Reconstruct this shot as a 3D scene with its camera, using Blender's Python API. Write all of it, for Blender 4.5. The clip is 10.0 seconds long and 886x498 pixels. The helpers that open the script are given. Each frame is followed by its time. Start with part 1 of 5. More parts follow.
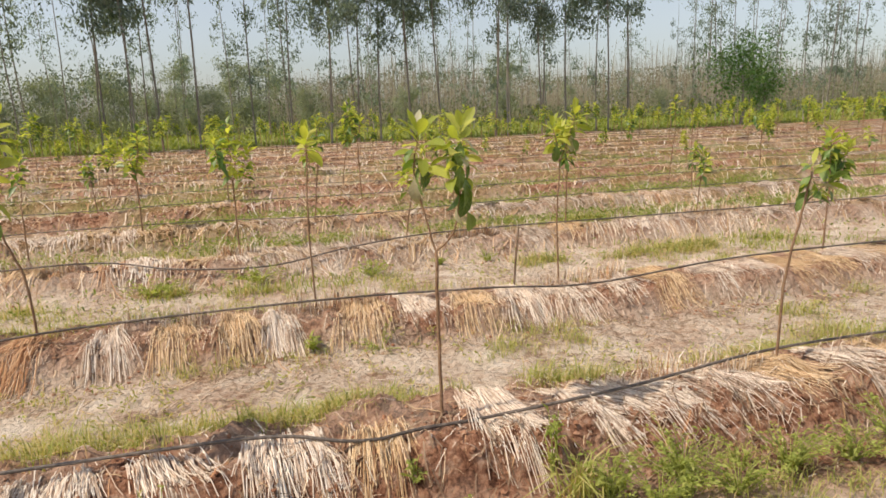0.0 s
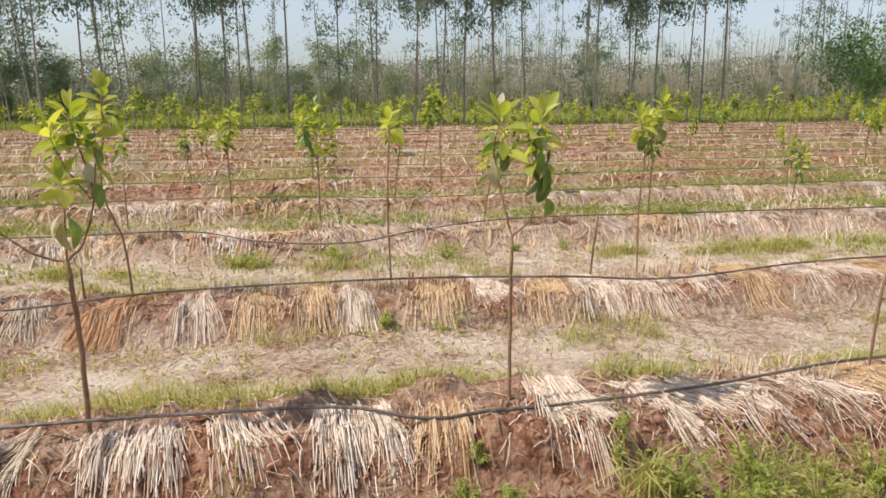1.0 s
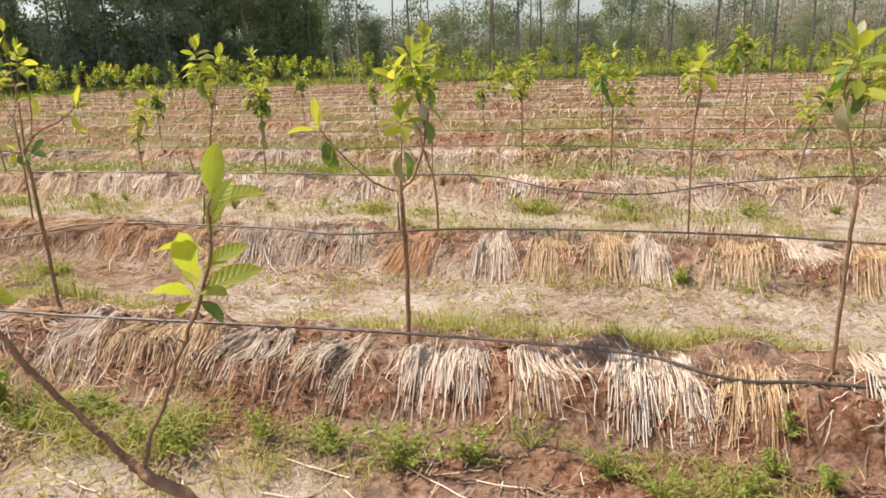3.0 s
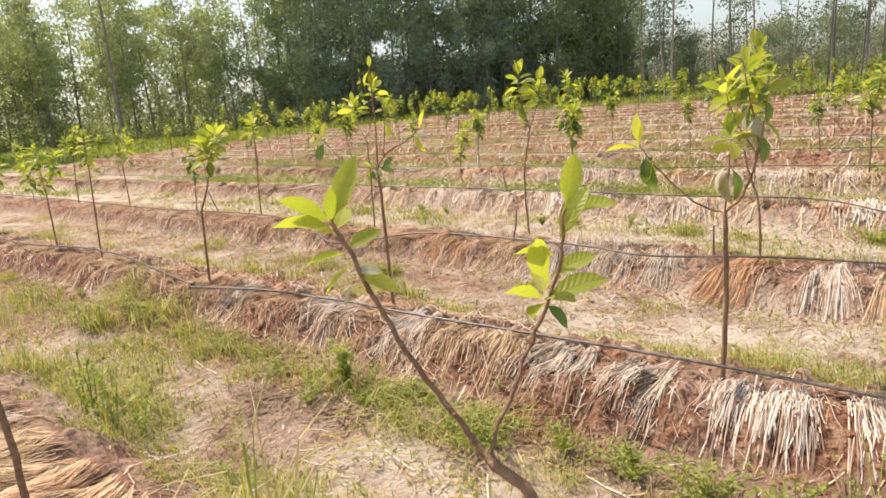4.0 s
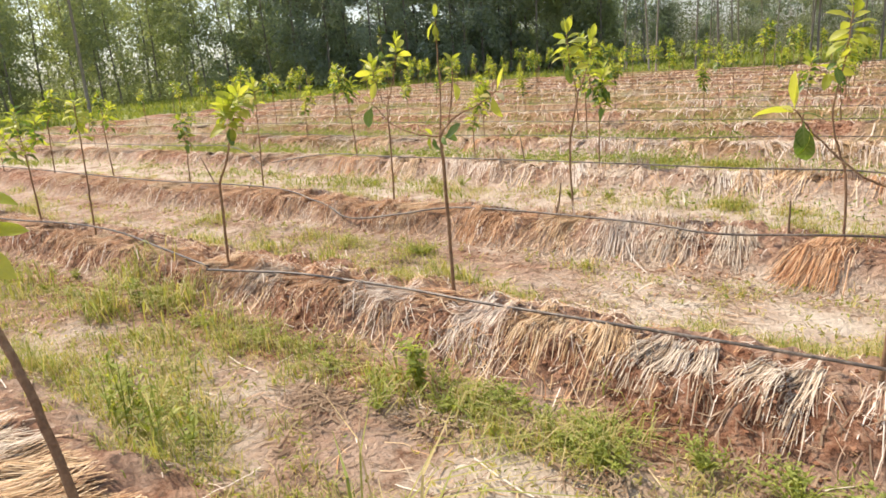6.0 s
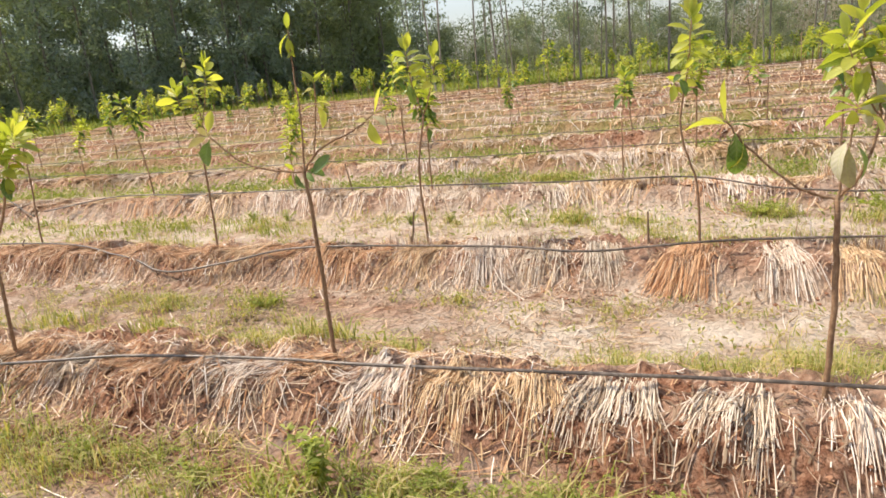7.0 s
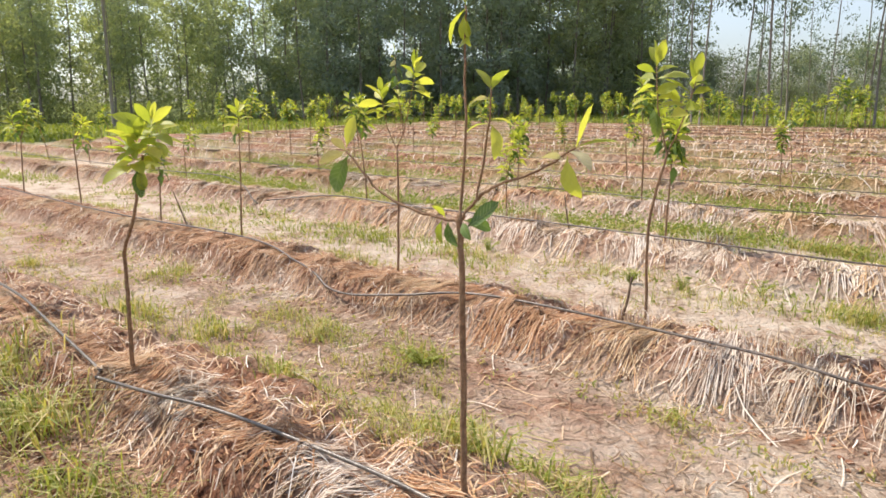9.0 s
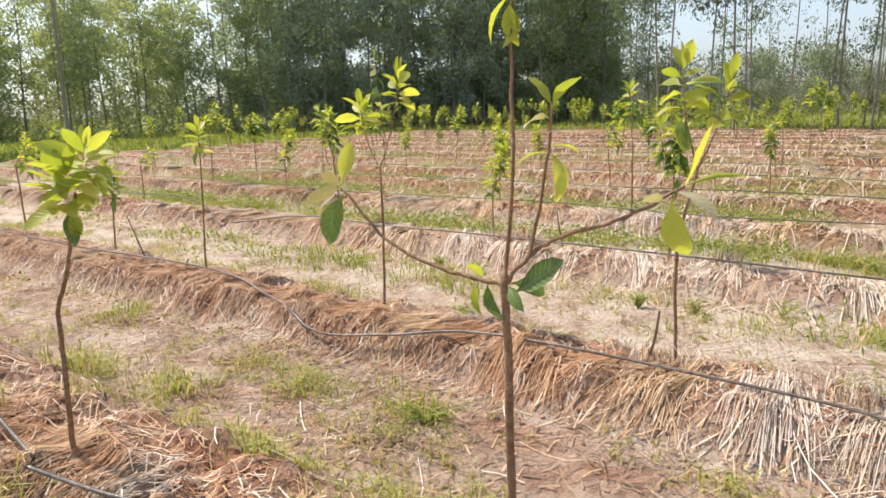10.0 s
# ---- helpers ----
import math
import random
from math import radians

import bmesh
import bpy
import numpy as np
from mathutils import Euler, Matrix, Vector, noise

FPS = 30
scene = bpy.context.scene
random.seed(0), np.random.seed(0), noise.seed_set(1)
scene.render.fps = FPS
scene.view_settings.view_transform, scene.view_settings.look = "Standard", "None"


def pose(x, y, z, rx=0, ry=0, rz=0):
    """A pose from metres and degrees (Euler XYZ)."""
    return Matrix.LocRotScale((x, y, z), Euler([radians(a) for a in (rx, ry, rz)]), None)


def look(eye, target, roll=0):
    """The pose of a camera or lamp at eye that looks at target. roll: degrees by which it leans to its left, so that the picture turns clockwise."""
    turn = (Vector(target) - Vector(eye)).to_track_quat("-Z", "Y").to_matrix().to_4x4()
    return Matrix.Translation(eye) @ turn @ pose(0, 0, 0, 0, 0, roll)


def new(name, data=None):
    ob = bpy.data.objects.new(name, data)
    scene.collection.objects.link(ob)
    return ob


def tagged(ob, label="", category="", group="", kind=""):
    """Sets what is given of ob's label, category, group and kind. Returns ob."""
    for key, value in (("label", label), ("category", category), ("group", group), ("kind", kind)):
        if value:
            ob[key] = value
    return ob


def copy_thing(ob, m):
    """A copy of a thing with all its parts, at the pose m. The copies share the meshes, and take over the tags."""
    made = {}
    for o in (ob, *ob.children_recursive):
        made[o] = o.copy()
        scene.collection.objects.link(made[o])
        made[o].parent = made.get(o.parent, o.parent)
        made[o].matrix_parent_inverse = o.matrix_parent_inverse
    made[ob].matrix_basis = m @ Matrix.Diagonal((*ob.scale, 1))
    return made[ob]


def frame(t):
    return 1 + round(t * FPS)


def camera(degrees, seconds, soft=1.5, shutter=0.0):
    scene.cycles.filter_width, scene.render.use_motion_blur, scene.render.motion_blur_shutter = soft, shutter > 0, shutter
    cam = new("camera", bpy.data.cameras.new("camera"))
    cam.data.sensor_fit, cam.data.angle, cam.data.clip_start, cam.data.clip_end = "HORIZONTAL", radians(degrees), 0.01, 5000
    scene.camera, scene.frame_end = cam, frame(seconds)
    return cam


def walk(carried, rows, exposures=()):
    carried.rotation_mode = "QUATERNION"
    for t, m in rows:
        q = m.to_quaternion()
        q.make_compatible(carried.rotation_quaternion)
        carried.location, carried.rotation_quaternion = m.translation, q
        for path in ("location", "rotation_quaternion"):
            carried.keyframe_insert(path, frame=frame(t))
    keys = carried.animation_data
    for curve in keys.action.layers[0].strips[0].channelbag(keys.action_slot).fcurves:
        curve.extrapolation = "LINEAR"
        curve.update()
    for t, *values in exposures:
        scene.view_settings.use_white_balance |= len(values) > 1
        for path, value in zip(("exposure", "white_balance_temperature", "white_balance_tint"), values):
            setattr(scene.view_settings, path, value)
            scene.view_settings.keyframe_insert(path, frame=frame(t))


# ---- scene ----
cam = camera(67.0, 10.0, soft=1.65)
PATH = [
    (0, (-0.606, 0.51, 1.524), (-0.073, 2.394, 1.116), -1.9),
    (0.5, (-0.602, 0.51, 1.515), (-0.273, 2.436, 1.087), -1.2),
    (1, (-0.604, 0.502, 1.516), (-0.296, 2.427, 1.069), -0.3),
    (1.5, (-0.616, 0.51, 1.508), (-0.35, 2.431, 1.017), 0.2),
    (2, (-0.66, 0.508, 1.483), (-0.634, 2.402, 0.843), 0.7),
    (2.2, (-0.671, 0.491, 1.484), (-0.748, 2.376, 0.82), 0.4),
    (3.3, (-0.761, 0.482, 1.464), (-1.455, 2.285, 0.945), -2.2),
    (3.5, (-0.773, 0.482, 1.459), (-1.632, 2.215, 0.948), -2.0),
    (4, (-0.787, 0.45, 1.468), (-2.052, 1.932, 1.015), -5.0),
    (4.5, (-0.877, 0.417, 1.478), (-2.228, 1.858, 1.156), -4.3),
    (5, (-1.033, 0.391, 1.481), (-2.29, 1.921, 1.202), -5.7),
    (5.1, (-1.067, 0.398, 1.482), (-2.334, 1.911, 1.156), -5.8),
    (5.2, (-1.104, 0.404, 1.48), (-2.395, 1.893, 1.106), -5.0),
    (6.3, (-1.633, 0.555, 1.426), (-2.741, 2.117, 0.85), -3.3),
    (6.5, (-1.741, 0.609, 1.413), (-2.747, 2.254, 0.88), -2.6),
    (7, (-2.057, 0.756, 1.451), (-2.731, 2.562, 0.92), -5.8),
    (7.5, (-2.214, 0.778, 1.486), (-2.79, 2.622, 0.969), 0.5),
    (8, (-2.258, 0.958, 1.407), (-3.116, 2.73, 1.054), 1.2),
    (8.2, (-2.278, 1.207, 1.352), (-3.306, 2.872, 0.94), 3.8),
    (8.5, (-2.341, 1.582, 1.282), (-3.404, 3.227, 0.88), 6.2),
    (9, (-2.409, 1.74, 1.406), (-3.659, 3.238, 0.967), -0.6),
    (9.5, (-2.666, 1.901, 1.417), (-3.727, 3.536, 0.967), 1.0),
    (10, (-2.836, 2.041, 1.429), (-4.015, 3.601, 1.013), -1.8),
]
walk(cam, [(t, look(eye, target, roll)) for t, eye, target, roll in PATH], exposures=[(0.0, 0.05, 6650, 10), (0.5, 0.07, 6450, 10), (1.0, 0.13, 6300, 10), (2.0, 0.10, 6400, 10), (3.5, 0.34, 6600, 10), (4.5, 0.47, 6450, 10), (6.5, 0.45, 6500, 10), (7.5, 0.44, 6550, 10), (8.0, 0.44, 6700, 10), (8.5, 0.44, 6550, 10), (9.0, 0.42, 6150, 10), (10.0, 0.42, 6150, 10)])

# ---------------------------------------------------------------- light
SUN_BEARING, SUN_HEIGHT = 93.0, 53.0      # degrees left of +y, degrees up
b, e = radians(SUN_BEARING), radians(SUN_HEIGHT)
to_sun = Vector((-math.sin(b) * math.cos(e), math.cos(b) * math.cos(e), math.sin(e)))
sun = new("sun", bpy.data.lights.new("sun", "SUN"))
sun.data.energy, sun.data.angle, sun.data.color = 4.2, radians(0.6), (1.0, 0.87, 0.70)
sun.matrix_world = look((0, 0, 30), Vector((0, 0, 30)) - to_sun)

world = bpy.data.worlds.new("world")
scene.world = world
world.use_nodes = True
wn = world.node_tree.nodes
sky = wn.new("ShaderNodeTexSky")
sky.sky_type, sky.sun_disc = "NISHITA", False
sky.sun_elevation, sky.sun_rotation = e, radians(360 - SUN_BEARING)
sky.air_density, sky.dust_density, sky.ozone_density = 1.0, 1.6, 2.0
wn["Background"].inputs["Strength"].default_value = 0.135
haze = wn.new("ShaderNodeHueSaturation")          # a milky, hazy sky
haze.inputs["Saturation"].default_value = 0.55
haze.inputs["Value"].default_value = 1.06
world.node_tree.links.new(sky.outputs["Color"], haze.inputs["Color"])
world.node_tree.links.new(haze.outputs["Color"], wn["Background"].inputs["Color"])


# ---------------------------------------------------------------- materials
def material(name, colours, scale=20.0, rough=0.8, bump=0.0, bump_scale=80.0, through_light=0.0, per_piece=0.0, spec=0.3, coarse=3.0, tone=False):
    """Noise-mixed colours at two scales, varied from piece to piece; through_light lets light shine through thin leaves."""
    m = bpy.data.materials.new(name)
    m.use_nodes = True
    n, l = m.node_tree.nodes, m.node_tree.links
    bsdf = n["Principled BSDF"]
    bsdf.inputs["Roughness"].default_value = rough
    bsdf.inputs["Specular IOR Level"].default_value = spec
    tc = n.new("ShaderNodeTexCoord")
    fine, wide = n.new("ShaderNodeTexNoise"), n.new("ShaderNodeTexNoise")
    for node, s in ((fine, scale), (wide, coarse)):
        node.inputs["Scale"].default_value = s
        node.inputs["Detail"].default_value = 4.0
        l.new(tc.outputs["Object"], node.inputs["Vector"])
    mean = n.new("ShaderNodeMix")
    mean.inputs["Factor"].default_value = 0.45
    l.new(fine.outputs["Fac"], mean.inputs["A"])
    l.new(wide.outputs["Fac"], mean.inputs["B"])
    value = mean.outputs["Result"]
    if per_piece:
        info, geo = n.new("ShaderNodeObjectInfo"), n.new("ShaderNodeNewGeometry")
        add = n.new("ShaderNodeMath")
        add.operation = "ADD"
        l.new(info.outputs["Random"], add.inputs[0])
        l.new(geo.outputs["Random Per Island"], add.inputs[1])
        frac = n.new("ShaderNodeMath")
        frac.operation = "FRACT"
        l.new(add.outputs[0], frac.inputs[0])
        own = frac.outputs[0]
        if tone:
            stalk_tone = n.new("ShaderNodeAttribute")
            stalk_tone.attribute_name = "tone"
            own = stalk_tone.outputs["Fac"]
        mix = n.new("ShaderNodeMix")
        mix.inputs["Factor"].default_value = per_piece
        l.new(value, mix.inputs["A"])
        l.new(own, mix.inputs["B"])
        value = mix.outputs["Result"]
    ramp = n.new("ShaderNodeValToRGB")
    els = ramp.color_ramp.elements
    spread = 0.5 + 0.5 * per_piece
    stops = [0.5 + spread * (i / (len(colours) - 1) - 0.5) * 0.9 for i in range(len(colours))]
    els[0].position, els[1].position = stops[0], stops[-1]
    els[0].color, els[1].color = (*colours[0], 1), (*colours[-1], 1)
    for s, c in zip(stops[1:-1], colours[1:-1]):
        els.new(s).color = (*c, 1)
    l.new(value, ramp.inputs["Fac"])
    l.new(ramp.outputs["Color"], bsdf.inputs["Base Color"])
    if bump:
        rel, bn = n.new("ShaderNodeTexNoise"), n.new("ShaderNodeBump")
        rel.inputs["Scale"].default_value, rel.inputs["Detail"].default_value = bump_scale, 5.0
        bn.inputs["Strength"].default_value, bn.inputs["Distance"].default_value = bump, 0.02
        l.new(tc.outputs["Object"], rel.inputs["Vector"])
        l.new(rel.outputs["Fac"], bn.inputs["Height"])
        l.new(bn.outputs["Normal"], bsdf.inputs["Normal"])
    if through_light:
        tr, mx = n.new("ShaderNodeBsdfTranslucent"), n.new("ShaderNodeMixShader")
        warm = n.new("ShaderNodeMix")
        warm.data_type, warm.blend_type = "RGBA", "MULTIPLY"
        warm.inputs["Factor"].default_value = 1.0
        warm.inputs["B"].default_value = (1.35, 1.35, 0.5, 1)
        l.new(ramp.outputs["Color"], warm.inputs["A"])
        l.new(warm.outputs["Result"], tr.inputs["Color"])
        mx.inputs["Fac"].default_value = through_light
        l.new(bsdf.outputs["BSDF"], mx.inputs[1])
        l.new(tr.outputs["BSDF"], mx.inputs[2])
        l.new(mx.outputs["Shader"], n["Material Output"].inputs["Surface"])
    return m


STRAW = {
    "pale": material("straw_pale", [(0.27, 0.16, 0.105), (0.63, 0.475, 0.36), (0.81, 0.69, 0.57), (0.90, 0.83, 0.75)], 30, 0.6, per_piece=0.8, tone=True),
    "gold": material("straw_gold", [(0.24, 0.12, 0.055), (0.56, 0.36, 0.185), (0.73, 0.525, 0.315), (0.84, 0.68, 0.48)], 30, 0.6, per_piece=0.8, tone=True),
    "rust": material("straw_rust", [(0.24, 0.10, 0.048), (0.50, 0.25, 0.115), (0.66, 0.395, 0.215), (0.82, 0.61, 0.42)], 30, 0.65, per_piece=0.8, tone=True),
    "grey": material("straw_grey", [(0.20, 0.125, 0.075), (0.49, 0.375, 0.27), (0.71, 0.59, 0.46), (0.84, 0.755, 0.64)], 30, 0.65, per_piece=0.8, tone=True),
}
LEAF_YOUNG = material("leaf_young", [(0.27, 0.325, 0.055), (0.425, 0.475, 0.09), (0.58, 0.575, 0.15)], 14, 0.42, through_light=0.5, per_piece=0.6, spec=0.4)
LEAF_OLD = material("leaf_mature", [(0.07, 0.13, 0.035), (0.13, 0.22, 0.05), (0.22, 0.30, 0.07)], 14, 0.4, through_light=0.35, per_piece=0.6, spec=0.45)
LEAF_DRY = material("leaf_pale_underside", [(0.42, 0.40, 0.30), (0.55, 0.52, 0.42), (0.30, 0.25, 0.14)], 14, 0.6, through_light=0.25, per_piece=0.6)
BARK = material("sapling_bark", [(0.15, 0.08, 0.045), (0.28, 0.17, 0.10), (0.41, 0.29, 0.185)], 60, 0.85, 0.5, 160)
TRUNK = material("eucalyptus_bark", [(0.16, 0.14, 0.12), (0.25, 0.22, 0.19), (0.35, 0.32, 0.28)], 5, 0.9, 0.4, 20, per_piece=0.2)
# eucalyptus blue-green, with the haze of distance lightened into the colour
EUC_HAZED = material("eucalyptus_leaf", [(0.12, 0.16, 0.18), (0.185, 0.235, 0.25), (0.26, 0.31, 0.30)], 3, 0.5, through_light=0.5, per_piece=0.7)
# these two paint haze and glare in, as paled and greyed leaf colour
WOOD_LEAF_HAZED = material("woodland_leaf", [(0.24, 0.275, 0.225), (0.33, 0.375, 0.30), (0.44, 0.48, 0.36)], 2, 0.6, through_light=0.5, per_piece=0.45)
PALE_LEAF_HAZED = material("sunlit_leaf", [(0.23, 0.265, 0.20), (0.335, 0.375, 0.275), (0.46, 0.48, 0.35)], 2, 0.55, through_light=0.5, per_piece=0.6)
# far brighter and bluer than leaves: the wood's haze is put into this colour
DARK_LEAF_HAZED = material("dark_woodland_leaf", [(0.215, 0.265, 0.27), (0.32, 0.38, 0.37), (0.45, 0.50, 0.45)], 0.5, 0.7, through_light=0.46, per_piece=0.35, coarse=0.35)
# the grey in this green is distance haze mixed into the leaf colour
LOW_TREE_LEAF_HAZED = material("dusty_grey_green_leaf", [(0.20, 0.23, 0.20), (0.28, 0.31, 0.265), (0.36, 0.39, 0.32)], 0.5, 0.7, through_light=0.4, per_piece=0.4, coarse=0.3)
BUSH_LEAF = material("bush_leaf", [(0.06, 0.13, 0.04), (0.11, 0.22, 0.06), (0.2, 0.32, 0.1)], 2, 0.55, through_light=0.3, per_piece=0.6)
SCRUB_GREEN = material("olive_scrub", [(0.08, 0.10, 0.065), (0.13, 0.155, 0.10), (0.19, 0.21, 0.13)], 1, 0.8, through_light=0.3, per_piece=0.6)
SCRUB = material("bare_scrub", [(0.16, 0.13, 0.10), (0.26, 0.23, 0.17), (0.33, 0.31, 0.22)], 1, 0.9, per_piece=0.7)
GRASS = material("grass_blade", [(0.20, 0.26, 0.055), (0.37, 0.39, 0.115), (0.51, 0.455, 0.19), (0.60, 0.47, 0.28)], 2, 0.6, through_light=0.35, per_piece=0.75, coarse=0.8)
HERB = material("weed_leaf", [(0.20, 0.255, 0.055), (0.345, 0.39, 0.10), (0.51, 0.52, 0.18)], 9, 0.55, through_light=0.45, per_piece=0.6)
LOW_WEED = material("low_weed_leaf", [(0.14, 0.19, 0.045), (0.26, 0.31, 0.08), (0.40, 0.42, 0.15)], 3, 0.6, through_light=0.35, per_piece=0.6)
CROP = material("crop_leaf", [(0.17, 0.22, 0.04), (0.29, 0.33, 0.07), (0.42, 0.42, 0.12)], 1, 0.6, through_light=0.35, per_piece=0.6)
PIPE = material("black_polythene", [(0.04, 0.034, 0.03), (0.11, 0.088, 0.073), (0.33, 0.27, 0.22)], 40, 0.33, 0.15, 90, spec=0.6)
CLOD = material("red_clod", [(0.22, 0.095, 0.055), (0.36, 0.18, 0.105), (0.50, 0.31, 0.21)], 25, 0.95, 0.8, 90, per_piece=0.4)
LITTER = material("rotted_litter", [(0.15, 0.095, 0.06), (0.28, 0.19, 0.125), (0.42, 0.32, 0.225)], 40, 0.95, per_piece=0.6)
STICK = material("dead_stick", [(0.09, 0.06, 0.04), (0.17, 0.11, 0.07), (0.26, 0.19, 0.13)], 40, 0.9, 0.4, 120)


def soil_material():
    """Pale trodden silt in the furrows, reddish crumbly earth on the beds, a green sward past the orchard."""
    m = bpy.data.materials.new("soil")
    m.use_nodes = True
    n, l = m.node_tree.nodes, m.node_tree.links
    bsdf = n["Principled BSDF"]
    bsdf.inputs["Roughness"].default_value = 0.95
    bsdf.inputs["Specular IOR Level"].default_value = 0.15
    tc = n.new("ShaderNodeTexCoord")

    def tex(scale, detail=6.0, rough=0.6):
        t = n.new("ShaderNodeTexNoise")
        t.inputs["Scale"].default_value, t.inputs["Detail"].default_value, t.inputs["Roughness"].default_value = scale, detail, rough
        l.new(tc.outputs["Object"], t.inputs["Vector"])
        return t.outputs["Fac"]

    def ramp(fac, *stops):
        r = n.new("ShaderNodeValToRGB")
        els = r.color_ramp.elements
        els[0].position, els[0].color = stops[0][0], (*stops[0][1], 1)
        els[1].position, els[1].color = stops[-1][0], (*stops[-1][1], 1)
        for p, c in stops[1:-1]:
            els.new(p).color = (*c, 1)
        l.new(fac, r.inputs["Fac"])
        return r.outputs["Color"]

    def blend(fac, a, c):
        x = n.new("ShaderNodeMix")
        x.data_type = "RGBA"
        l.new(fac, x.inputs["Factor"])
        l.new(a, x.inputs["A"])
        l.new(c, x.inputs["B"])
        return x.outputs["Result"]

    two = n.new("ShaderNodeMix")
    two.inputs["Factor"].default_value = 0.42
    l.new(tex(3.6, 8, 0.66), two.inputs["A"])
    l.new(tex(21, 10, 0.75), two.inputs["B"])
    silt = ramp(two.outputs["Result"], (0.36, (0.22, 0.125, 0.08)), (0.42, (0.43, 0.305, 0.22)), (0.48, (0.60, 0.475, 0.37)), (0.6, (0.74, 0.64, 0.535)))
    earth = ramp(tex(14, 10, 0.72), (0.38, (0.085, 0.036, 0.022)), (0.465, (0.28, 0.13, 0.077)), (0.555, (0.43, 0.24, 0.155)), (0.69, (0.57, 0.41, 0.31)))
    sward = ramp(tex(0.5, 8), (0.35, (0.10, 0.15, 0.03)), (0.5, (0.20, 0.27, 0.05)), (0.66, (0.30, 0.31, 0.10)))
    bed, green = n.new("ShaderNodeAttribute"), n.new("ShaderNodeAttribute")
    bed.attribute_name, green.attribute_name = "bed", "green"
    col = blend(green.outputs["Fac"], blend(bed.outputs["Fac"], silt, earth), sward)
    l.new(col, bsdf.inputs["Base Color"])
    bn = n.new("ShaderNodeBump")
    bn.inputs["Strength"].default_value, bn.inputs["Distance"].default_value = 0.85, 0.045
    cell, both = n.new("ShaderNodeTexVoronoi"), n.new("ShaderNodeMath")
    cell.inputs["Scale"].default_value = 26.0
    l.new(tc.outputs["Object"], cell.inputs["Vector"])
    both.operation = "MULTIPLY_ADD"
    both.inputs[1].default_value = -0.55
    l.new(cell.outputs["Distance"], both.inputs[0])
    l.new(tex(38, 9, 0.7), both.inputs[2])
    l.new(both.outputs[0], bn.inputs["Height"])
    l.new(bn.outputs["Normal"], bsdf.inputs["Normal"])
    return m


SOIL = soil_material()

# ---------------------------------------------------------------- mesh tools
rng = np.random.default_rng(7)
LATTICE = rng.random((256, 256))


def vnoise(x, y, s):
    """Smooth value noise, 0 to 1, with cells 1/s metres wide."""
    x, y = np.asarray(x, float) * s + 1000.0, np.asarray(y, float) * s + 1000.0
    i, j = np.floor(x).astype(int), np.floor(y).astype(int)
    u, v = x - i, y - j
    u, v = u * u * (3 - 2 * u), v * v * (3 - 2 * v)
    g = lambda a, c: LATTICE[a % 256, c % 256]
    return (g(i, j) * (1 - u) + g(i + 1, j) * u) * (1 - v) + (g(i, j + 1) * (1 - u) + g(i + 1, j + 1) * u) * v


def fbm(x, y, s, octaves=3):
    return sum(vnoise(x + 17 * k, y - 9 * k, s * 2.1**k) * 0.55**k for k in range(octaves)) / sum(0.55**k for k in range(octaves))


def mesh_of(name, verts, faces, mat=None, smooth=False):
    """A mesh from arrays: verts n x 3, faces m x 3 or m x 4."""
    me = bpy.data.meshes.new(name)
    verts, faces = np.asarray(verts, np.float32).reshape(-1, 3), np.asarray(faces, np.int32)
    k = faces.shape[1]
    me.vertices.add(len(verts))
    me.vertices.foreach_set("co", verts.ravel())
    me.loops.add(faces.size)
    me.loops.foreach_set("vertex_index", faces.ravel())
    me.polygons.add(len(faces))
    me.polygons.foreach_set("loop_start", np.arange(0, faces.size, k, dtype=np.int32))
    me.polygons.foreach_set("use_smooth", np.full(len(faces), smooth))
    me.update(calc_edges=True)
    if mat:
        me.materials.append(mat)
    if mat and mat.name.startswith("straw"):
        # one tone for each stalk: a stalk's faces share its vertices
        first = np.arange(len(verts))
        for _ in range(6):
            low = first[faces].min(axis=1)
            for c in range(k):
                np.minimum.at(first, faces[:, c], low)
        shade = np.random.default_rng(len(verts)).random(len(verts) + 1)[first]
        me.attributes.new("tone", "FLOAT", "POINT").data.foreach_set("value", shade.astype(np.float32))
    return me


class Heap:
    """Collects many small meshes into one."""

    def __init__(self):
        self.v, self.f, self.n = [], [], 0

    def add(self, v, f):
        v, f = np.asarray(v, float).reshape(-1, 3), np.asarray(f, int)
        self.v.append(v), self.f.append(f + self.n)
        self.n += len(v)

    def mesh(self, name, mat, smooth=False):
        return mesh_of(name, np.concatenate(self.v), np.concatenate(self.f), mat, smooth)


def part(name, me, parent, label="", m=None):
    ob = new(name, me)
    ob.parent = parent
    if m is not None:
        ob.matrix_basis = m
    return tagged(ob, label)


